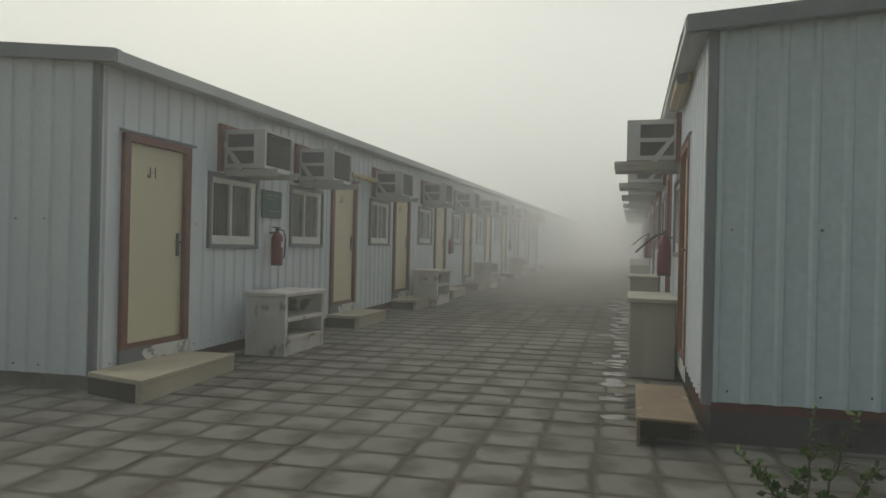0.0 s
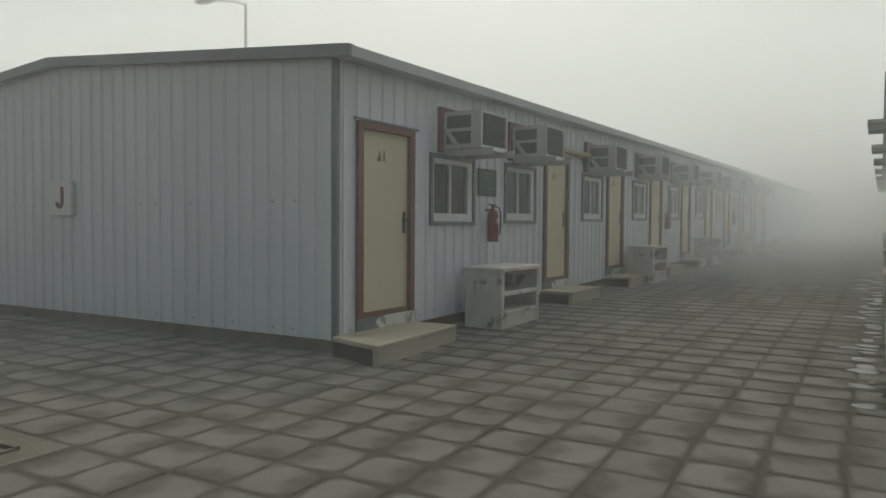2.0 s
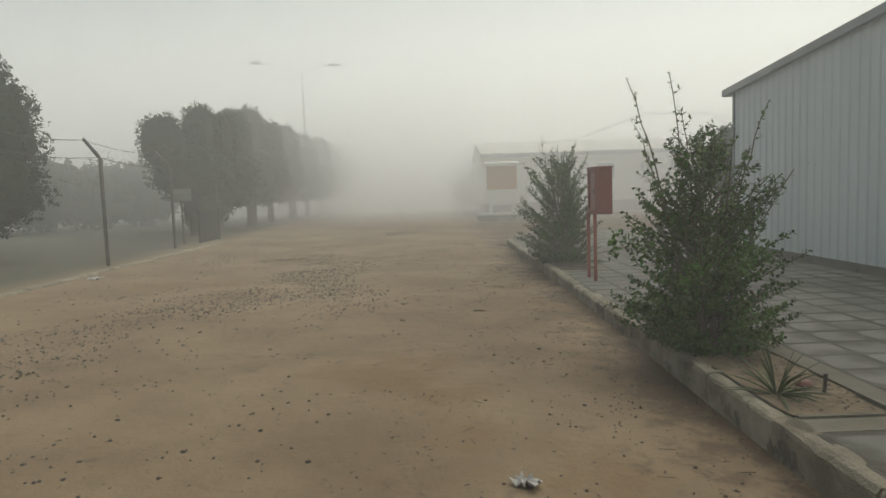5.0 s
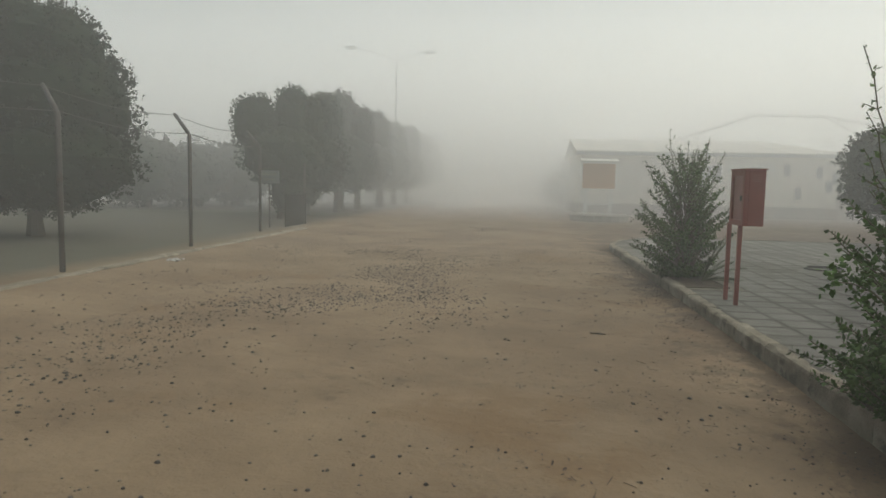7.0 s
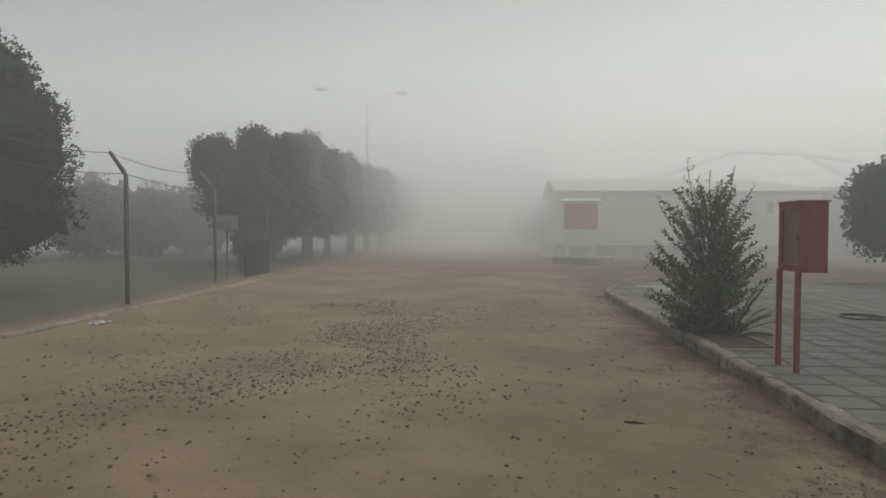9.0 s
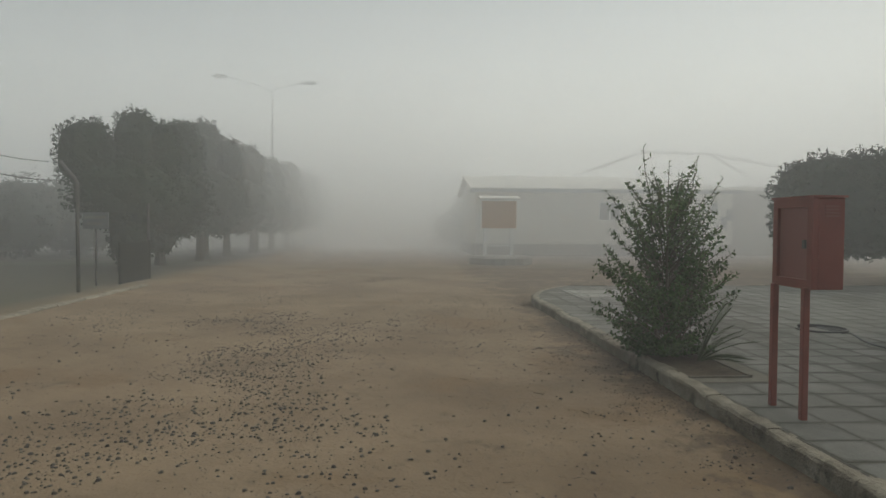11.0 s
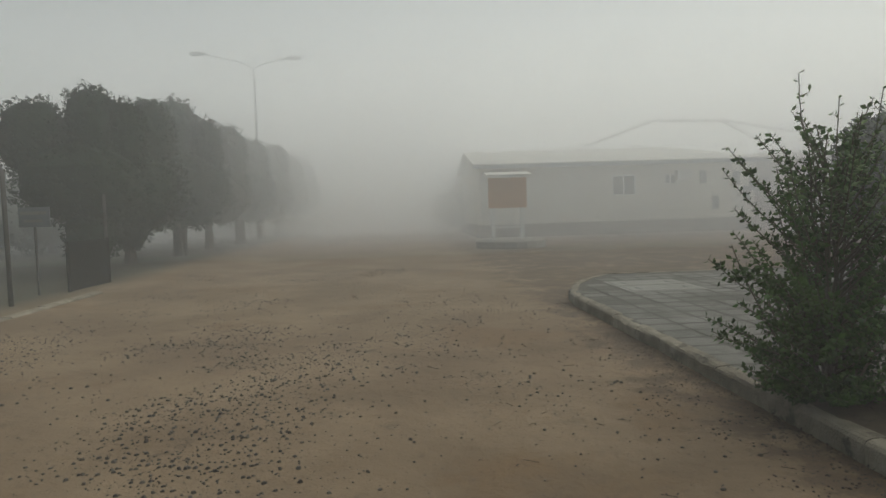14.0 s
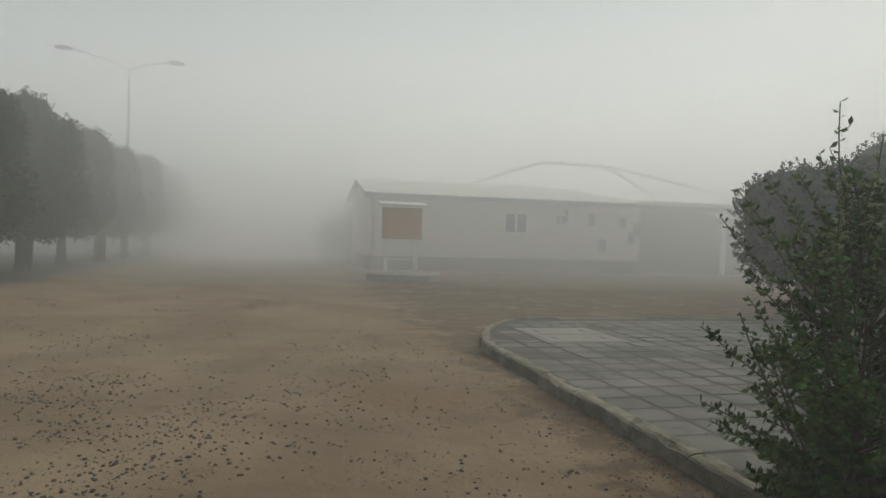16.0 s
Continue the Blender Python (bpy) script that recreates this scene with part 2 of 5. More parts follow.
GREEN_SIGN = surface("dark_green_sign", (0.022, 0.078, 0.072), 0.65, 0.0, (0.016, 0.06, 0.056), 4, 0.5, 40, 0.02)
SIGN_WHITE = surface("sign_white", (0.68, 0.67, 0.64), 0.5, 0.0, (0.58, 0.57, 0.54), 5, 0.5, 40, 0.03)
SIGN_BROWN = surface("faded_brown_lettering", (0.16, 0.06, 0.055), 0.55, 0.0, (0.19, 0.085, 0.075), 8, 0.5, 40, 0.02)
INK = surface("dark_lettering", (0.05, 0.045, 0.04), 0.6, 0.0, (0.03, 0.03, 0.03), 8, 0.5, 40, 0.0)
HOUSE_WALL = surface("house_cream_wall", (0.58, 0.555, 0.49), 0.8, 0.0, (0.51, 0.485, 0.43), 0.7, 0.5, 20, 0.08, (0.48, 0.45, 0.39), 0.6, 0.66)
HOUSE_BAND = surface("house_plinth_paint", (0.22, 0.19, 0.16), 0.8, 0.0, (0.17, 0.15, 0.13), 1.5, 0.5, 20, 0.1)
HOUSE_ROOF = surface("house_roof_sheet", (0.52, 0.50, 0.45), 0.7, 0.0, (0.42, 0.40, 0.36), 1.0, 0.5, 20, 0.1)
BOARD = surface("orange_notice_board", (0.50, 0.325, 0.195), 0.7, 0.0, (0.43, 0.275, 0.16), 2, 0.5, 30, 0.05)
BARK = surface("bark", (0.10, 0.08, 0.06), 0.95, 0.0, (0.06, 0.05, 0.04), 6, 0.6, 40, 0.6)
STEM = surface("green_brown_stem", (0.085, 0.075, 0.04), 0.8, 0.0, (0.06, 0.055, 0.03), 8, 0.6, 60, 0.2)
LEAF = surface("shrub_leaf", (0.060, 0.112, 0.026), 0.6, 0.0, (0.032, 0.064, 0.017), 2.0, 0.6, 40, 0.0, island=0.4, shine=0.06)
LEAF_YOUNG = surface("young_shrub_leaf", (0.110, 0.165, 0.055), 0.5, 0.0, (0.075, 0.115, 0.045), 2.0, 0.6, 40, 0.0, island=0.3, shine=0.1)
TREE_LEAF = surface("tree_leaf", (0.024, 0.036, 0.020), 0.8, 0.0, (0.018, 0.028, 0.015), 0.8, 0.7, 30, 0.0, island=0.3, shine=0.08)
TREE_CORE = surface("inner_foliage", (0.023, 0.034, 0.019), 0.9, 0.0, (0.017, 0.026, 0.014), 3, 0.6, 30, 0.6, shine=0.05)
FROND = surface("palm_frond", (0.070, 0.098, 0.036), 0.55, 0.0, (0.045, 0.068, 0.026), 3, 0.6, 40, 0.0, island=0.3)
STONE = surface("dark_gravel", (0.075, 0.062, 0.050), 0.85, 0.0, (0.05, 0.042, 0.035), 9, 0.6, 60, 0.2, island=0.45)
STONE_PALE = surface("pale_gravel", (0.20, 0.165, 0.12), 0.9, 0.0, (0.14, 0.115, 0.085), 9, 0.6, 60, 0.2, island=0.35)
LITTER = surface("dry_leaf_litter", (0.058, 0.039, 0.026), 0.9, 0.0, (0.036, 0.026, 0.018), 6, 0.6, 60, 0.1, island=0.45)
PAPER = surface("crumpled_paper", (0.36, 0.35, 0.33), 0.8, 0.0, (0.22, 0.21, 0.195), 9, 0.5, 40, 0.1)
LAMP_BODY = surface("aged_lamp_plastic", (0.45, 0.36, 0.20), 0.5, 0.0, (0.33, 0.26, 0.14), 4, 0.6, 40, 0.05)
COVER = surface("pale_manhole_cover", (0.205, 0.195, 0.17), 0.8, 0.0, (0.155, 0.147, 0.128), 2, 0.6, 40, 0.2)


def glass_material():
    m = bpy.data.materials.new("window_glass")
    m.use_nodes = True
    b = m.node_tree.nodes["Principled BSDF"]
    b.inputs["Base Color"].default_value = (0.75, 0.8, 0.8, 1)
    b.inputs["Roughness"].default_value, b.inputs["Transmission Weight"].default_value, b.inputs["IOR"].default_value = 0.06, 1.0, 1.45
    return m


GLASS = glass_material()


def water_material():
    m = bpy.data.materials.new("puddle_water")
    m.use_nodes = True
    b = m.node_tree.nodes["Principled BSDF"]
    b.inputs["Base Color"].default_value = (0.05, 0.05, 0.045, 1)
    b.inputs["Roughness"].default_value, b.inputs["IOR"].default_value = 0.06, 1.33
    return m


WATER = water_material()


def slab_material():
    """Concrete slabs with dirt gathered along their edges and damp blotches that run on from slab to slab."""
    m = surface("paving_slab", (0.172, 0.166, 0.149), 0.85, 0.0, (0.120, 0.116, 0.102), 1.6, 0.8, 55, 0.3, (0.090, 0.085, 0.072), 0.75, 0.515, each=0.10, island=0.08, shine=0.15)
    t, link = m.node_tree, m.node_tree.links.new
    b = t.nodes["Principled BSDF"]
    base = b.inputs["Base Color"].links[0].from_socket
    uv = t.nodes.new("ShaderNodeUVMap")
    off = t.nodes.new("ShaderNodeVectorMath")
    off.operation = "SUBTRACT"
    off.inputs[1].default_value = (0.5, 0.5, 0)
    link(uv.outputs[0], off.inputs[0])
    away = t.nodes.new("ShaderNodeVectorMath")
    away.operation = "ABSOLUTE"
    link(off.outputs[0], away.inputs[0])
    sep = t.nodes.new("ShaderNodeSeparateXYZ")
    link(away.outputs[0], sep.inputs[0])
    powers = []
    for k in (0, 1):
        fourth = t.nodes.new("ShaderNodeMath")
        fourth.operation = "POWER"
        fourth.inputs[1].default_value = 3.9
        link(sep.outputs[k], fourth.inputs[0])
        powers.append(fourth.outputs[0])
    total = t.nodes.new("ShaderNodeMath")
    total.operation = "ADD"
    link(powers[0], total.inputs[0])
    link(powers[1], total.inputs[1])
    far = t.nodes.new("ShaderNodeMath")
    far.operation = "POWER"
    far.inputs[1].default_value = 1 / 3.9
    link(total.outputs[0], far.inputs[0])
    ragged = t.nodes.new("ShaderNodeTexNoise")
    ragged.inputs["Scale"].default_value, ragged.inputs["Detail"].default_value = 5.0, 5
    link(t.nodes.new("ShaderNodeNewGeometry").outputs["Position"], ragged.inputs["Vector"])
    add = t.nodes.new("ShaderNodeMath")
    add.operation = "MULTIPLY_ADD"
    add.inputs[1].default_value = 0.22
    link(ragged.outputs[0], add.inputs[0])
    link(far.outputs[0], add.inputs[2])
    dirt = t.nodes.new("ShaderNodeMapRange")
    dirt.inputs[1].default_value, dirt.inputs[2].default_value, dirt.inputs[4].default_value = 0.525, 0.60, 0.92
    link(add.outputs[0], dirt.inputs[0])
    patchy = t.nodes.new("ShaderNodeTexNoise")
    patchy.inputs["Scale"].default_value, patchy.inputs["Detail"].default_value = 0.7, 4
    link(t.nodes.new("ShaderNodeNewGeometry").outputs["Position"], patchy.inputs["Vector"])
    where_dirty = t.nodes.new("ShaderNodeMapRange")
    where_dirty.inputs[1].default_value, where_dirty.inputs[2].default_value, where_dirty.inputs[3].default_value = 0.36, 0.62, 0.30
    link(patchy.outputs[0], where_dirty.inputs[0])
    both = t.nodes.new("ShaderNodeMath")
    both.operation = "MULTIPLY"
    link(dirt.outputs[0], both.inputs[0])
    link(where_dirty.outputs[0], both.inputs[1])
    mix = t.nodes.new("ShaderNodeMix")
    mix.data_type = "RGBA"
    mix.inputs[7].default_value = (0.060, 0.054, 0.042, 1)
    link(both.outputs[0], mix.inputs[0])
    link(base, mix.inputs[6])
    link(mix.outputs[2], b.inputs["Base Color"])
    return m


SLAB = slab_material()


def sand_material():
    """Trodden sand, with pale wheel tracks, damp reddish patches and greyer soil past the fence."""
    m = surface("trodden_sand", (0.222, 0.165, 0.107), 0.95, 0.0, (0.150, 0.108, 0.069), 0.55, 0.8, 45, 0.35, (0.162, 0.110, 0.064), 0.4, 0.55, shine=0.15)
    t, link = m.node_tree, m.node_tree.links.new
    b = t.nodes["Principled BSDF"]
    base = b.inputs["Base Color"].links[0].from_socket
    sep = t.nodes.new("ShaderNodeSeparateXYZ")
    link(t.nodes.new("ShaderNodeTexCoord").outputs["Object"], sep.inputs[0])
    soil = t.nodes.new("ShaderNodeMapRange")
    soil.inputs[1].default_value, soil.inputs[2].default_value, soil.inputs[4].default_value = -5.6, -6.6, 0.9
    link(sep.outputs[1], soil.inputs[0])
    mix = t.nodes.new("ShaderNodeMix")
    mix.data_type = "RGBA"
    mix.inputs[7].default_value = (0.062, 0.063, 0.048, 1)
    link(soil.outputs[0], mix.inputs[0])
    link(base, mix.inputs[6])
    speck = t.nodes.new("ShaderNodeTexVoronoi")
    speck.inputs["Scale"].default_value = 22
    link(t.nodes.new("ShaderNodeTexCoord").outputs["Object"], speck.inputs["Vector"])
    dot = t.nodes.new("ShaderNodeMapRange")
    dot.inputs[1].default_value, dot.inputs[2].default_value, dot.inputs[3].default_value, dot.inputs[4].default_value = 0.03, 0.13, 0.28, 0.0
    link(speck.outputs["Distance"], dot.inputs[0])
    grit = t.nodes.new("ShaderNodeMix")
    grit.data_type = "RGBA"
    grit.inputs[7].default_value = (0.11, 0.085, 0.06, 1)
    link(dot.outputs[0], grit.inputs[0])
    link(mix.outputs[2], grit.inputs[6])
    # dark soil and rotted leaf trodden in along the kerb's foot
    along = t.nodes.new("ShaderNodeMapRange")
    along.inputs[1].default_value, along.inputs[2].default_value, along.inputs[4].default_value = 1.7, 2.65, 0.20
    link(sep.outputs[1], along.inputs[0])
    crumbs = t.nodes.new("ShaderNodeTexNoise")
    crumbs.inputs["Scale"].default_value, crumbs.inputs["Detail"].default_value, crumbs.inputs["Roughness"].default_value = 2.6, 8, 0.72
    link(t.nodes.new("ShaderNodeTexCoord").outputs["Object"], crumbs.inputs["Vector"])
    lift = t.nodes.new("ShaderNodeMath")
    link(crumbs.outputs[0], lift.inputs[0])
    link(along.outputs[0], lift.inputs[1])
    patch = t.nodes.new("ShaderNodeMapRange")
    patch.inputs[1].default_value, patch.inputs[2].default_value, patch.inputs[4].default_value = 0.60, 0.71, 0.8
    link(lift.outputs[0], patch.inputs[0])
    soiled = t.nodes.new("ShaderNodeMix")
    soiled.data_type = "RGBA"
    soiled.inputs[7].default_value = (0.085, 0.060, 0.040, 1)
    link(patch.outputs[0], soiled.inputs[0])
    link(grit.outputs[2], soiled.inputs[6])
    link(soiled.outputs[2], b.inputs["Base Color"])
    # trodden unevenness, a hand to a foot across
    tread = t.nodes.new("ShaderNodeTexNoise")
    tread.inputs["Scale"].default_value, tread.inputs["Detail"].default_value, tread.inputs["Roughness"].default_value = 6.5, 5, 0.6
    link(t.nodes.new("ShaderNodeTexCoord").outputs["Object"], tread.inputs["Vector"])
    relief = t.nodes.new("ShaderNodeBump")
    relief.inputs["Strength"].default_value, relief.inputs["Distance"].default_value = 0.55, 0.05
    link(tread.outputs[0], relief.inputs["Height"])
    link(b.inputs["Normal"].links[0].from_socket, relief.inputs["Normal"])
    link(relief.outputs[0], b.inputs["Normal"])
    return m


SAND = sand_material()

def fog_material(name, density):
    m = bpy.data.materials.new(name)
    m.use_nodes = True
    t = m.node_tree
    t.nodes.clear()
    scatter = t.nodes.new("ShaderNodeVolumeScatter")
    scatter.inputs["Color"].default_value, scatter.inputs["Density"].default_value, scatter.inputs["Anisotropy"].default_value = (1, 1, 1, 1), density, 0.36
    t.links.new(scatter.outputs[0], t.nodes.new("ShaderNodeOutputMaterial").inputs["Volume"])
    return m


# thin mist everywhere, and the thick bank that lies down the road and between the blocks
tagged(part("mist", Shape().box(-260, 220, -220, 240, -3, FOG_TOP), fog_material("mist_air", THIN_FOG)), "thin morning mist over the whole camp", "fog", kind="stuff")
for k, (edge, top, density) in enumerate(ROAD_LAYERS):
    e = 0.07 * k
    bank = Shape().extrude([(-250 + e, -210 + e), (edge - 1.7, -210 + e), (edge + 1.7, 230 - e), (-250 + e, 230 - e)], "z", -2.9 + e, top)
    tagged(part("fog_bank", bank, fog_material("road_fog_air", density)), "thick grey fog bank far down the road", "fog", kind="stuff")
bank = Shape().extrude([(-27.5, 15), (210, 15), (210, 229), (-27.5, 229)], "z", -2.8, FOG_TOP - 0.3)
tagged(part("fog_bank", bank, fog_material("yard_fog_air", YARD_FOG)), "grey fog bank between the barrack blocks", "fog", kind="stuff")

# ---- ground and pavement ----
KERB_FRONT, KERB_BACK, PAVE_WEST, PITCH = 2.74, 2.85, -20.5, 0.388


def ground_height(x, y):
    h = -0.13
    n = noise.noise(Vector((x * 0.35, y * 0.5, 0))) * 0.025 + noise.noise(Vector((x * 1.7, y * 1.7, 3))) * 0.012 + noise.noise(Vector((x * 5, y * 5, 7))) * 0.006
    verge = max(0.0, min(1.0, (-3.9 - y) / 1.4))
    h += verge * 0.09 + n * (1.0 if y < 2.2 else 0.4)
    # the sand is scoured a little lower along the near stretch of kerb
    h -= 0.075 * max(0.0, min(1.0, (y - 1.3) / 1.2)) * max(0.0, min(1.0, (x + 9.0) / 4.0))
    return h


def build_ground():
    xs = [-900, -400, -150, -80, -60] + [-50 + 1.0 * i for i in range(28)] + [-22 + 0.16 * i for i in range(156)] + [3 + 1.5 * i for i in range(8)] + [20, 40, 100, 400, 900]
    ys = [-900, -300, -100, -50, -30, -20] + [-14 + 0.5 * i for i in range(16)] + [-6 + 0.16 * i for i in range(55)] + [2.85, 4, 8, 20, 50, 120, 400, 900]
    s = Shape()
    for x in xs:
        for y in ys:
            inside = -60 < x < 20 and -25 < y < 3
            s.v.append((x, y, ground_height(x, y) if inside else -0.13))
    m = len(ys)
    s.f = [(i * m + j, (i + 1) * m + j, (i + 1) * m + j + 1, i * m + j + 1) for i in range(len(xs) - 1) for j in range(m - 1)]
    tagged(part("ground", s, SAND, smooth=True), "trodden sandy ground of the camp road", "ground", kind="structure")


build_ground()

# The yard between the blocks runs a few degrees off the road's square and rises gently northwards.
YARD_Y, SKEW, RISE = 6.61, 0.07, 0.017
YARD_TURN = -math.degrees(math.atan(SKEW))


def in_yard(x, y, z=0.0):
    """A place given along the straight block wall, moved onto the yard's skewed and rising line."""
    d = max(0.0, y - YARD_Y)
    return x + SKEW * (y - YARD_Y), y, z + RISE * d


def yard_pose(x, y, z=0.0, turn=0.0):
    return pose(*in_yard(x, y, z), 0, 0, YARD_TURN + turn)


# bed of the pavement, with its cut corner; the slabs come last in the file
bed = Shape().extrude([(14, KERB_BACK - 0.02), (14, YARD_Y), (-14.2, YARD_Y), (-14.2, 40), (PAVE_WEST, 40), (PAVE_WEST, 4.05), (-20.0, 3.66), (-19.2, 3.18), (-18.4, KERB_BACK - 0.02)], "z", -0.5, 0.009)
pavement = tagged(part("pavement", bed, JOINT_AND_SHADE), "paved yard of square grey concrete slabs with dirty joints", "pavement", kind="structure")
wedge = Shape().extrude([(YARD_Y, -0.5), (YARD_Y, 0.009), (70, 0.009 + RISE * (70 - YARD_Y)), (70, -0.5)], "x", -14.1, 16)
part("yard_bed", wedge, JOINT_AND_SHADE, pavement)


def kerb_piece(name, parent, x0, y0, x1, y1, width=0.15, top=0.012, low=-0.4):
    a, b = Vector((x0, y0, 0)), Vector((x1, y1, 0))
    d = (b - a).normalized()
    side = Vector((-d.y, d.x, 0)) * width
    a, b = a + d * 0.006, b - d * 0.006
    t = top + random.uniform(-0.008, 0.008)
    s, n = Shape(), 9
    for i in range(n):
        p = a.lerp(b, i / (n - 1))
        wob = lambda k: 0.011 * noise.noise(Vector((p.x * 4.1, p.y * 4.1, k * 3.3))) + 0.006 * noise.noise(Vector((p.x * 13, p.y * 13, k * 5.1)))
        chip = 0.02 * max(0.0, noise.noise(Vector((p.x * 6, p.y * 6, 40))) - 0.1)
        for k, (u, z) in enumerate(((0.0, low), (0.0, t - 0.030 - chip), (0.10, t - 0.009 - chip), (0.30, t), (1.0, t), (1.0, low))):
            q = p + side * (u + (wob(k) / width if k < 4 and u < 0.5 else 0))
            s.v.append((q.x, q.y, z + (wob(k + 9) if k in (1, 2, 3, 4) else 0)))
    for j in range(n - 1):
        s.f += [(6 * j + i, 6 * j + (i + 1) % 6, 6 * j + 6 + (i + 1) % 6, 6 * j + 6 + i) for i in range(6)]
    e = 6 * (n - 1)
    s.f += [(5, 4, 3, 2, 1, 0), tuple(e + i for i in range(6))]
    return part(name, s, KERB, parent)


kerb = thing("kerb", "weathered concrete kerb along the paved yard", "kerb", kind="structure")
x = 12.0
while x > -17.4:
    kerb_piece("kerb_stone", kerb, x, KERB_FRONT + random.uniform(-0.008, 0.008), x - 0.9, KERB_FRONT + random.uniform(-0.008, 0.008), width=-0.13)
    x -= 0.9
tip = [(x, KERB_FRONT), (-18.25, KERB_FRONT + 0.06), (-19.2, 3.09), (-20.0, 3.55), (-20.63, 4.05)]
for (xa, ya), (xb, yb) in zip(tip, tip[1:]):
    kerb_piece("kerb_stone", kerb, xa, ya, xb, yb, width=-0.13)
y = 4.05
while y < 24:
    kerb_piece("kerb_stone", kerb, -20.66, y, -20.66, y + 0.9, width=-0.13)
    y += 0.9
verge_kerb = thing("verge_kerb", "low sand-covered concrete kerb before the wire fence", "kerb", kind="structure")
x = -2.0
while x > -20.5:
    kerb_piece("kerb_stone", verge_kerb, x, -5.45 + random.uniform(-0.03, 0.03), x - 1.0, -5.45 + random.uniform(-0.03, 0.03), width=0.16, top=0.0)
    x -= 1.0

# ---- long barrack blocks ----
RIB = 0.21


def rib_profile(a, b):
    """Offsets of a ribbed sheet between a and b: flat pans with narrow raised ribs at even steps."""
    pts = [(a, 0.0)]
    k = math.floor(a / RIB)
    while k * RIB < b + RIB:
        c = k * RIB
        for d, h in ((-0.034, 0.0), (-0.015, 0.021), (0.015, 0.021), (0.034, 0.0)):
            if a + 0.001 < c + d < b - 0.001:
                pts.append((c + d, h))
        k += 1
    return pts + [(b, 0.0)]


def ribbed_wall(s, a, b, low, top, place, depth=0.07):
    """A ribbed sheet with a flat back. low and top: heights as functions of the run; place: (run, offset outwards, height) to a point."""
    prof = rib_profile(a, b)
    n, m = len(s.v), len(prof)
    for run, out in prof:
        s.v += [place(run, out, low(run)), place(run, out, top(run)), place(run, -depth, low(run)), place(run, -depth, top(run))]
    for i in range(m - 1):
        p, q = n + 4 * i, n + 4 * i + 4
        s.f += [(p, q, q + 1, p + 1), (p + 2, p + 3, q + 3, q + 2), (p + 1, q + 1, q + 3, p + 3), (p, p + 2, q + 2, q)]
    e = n + 4 * (m - 1)
    s.f += [(n, n + 1, n + 3, n + 2), (e, e + 2, e + 3, e + 1)]


def screw_row(s, points, out):
    for p in points:
        p = Vector(p)
        s.tube([p, p + Vector(out) * 0.010], 0.008, 6)


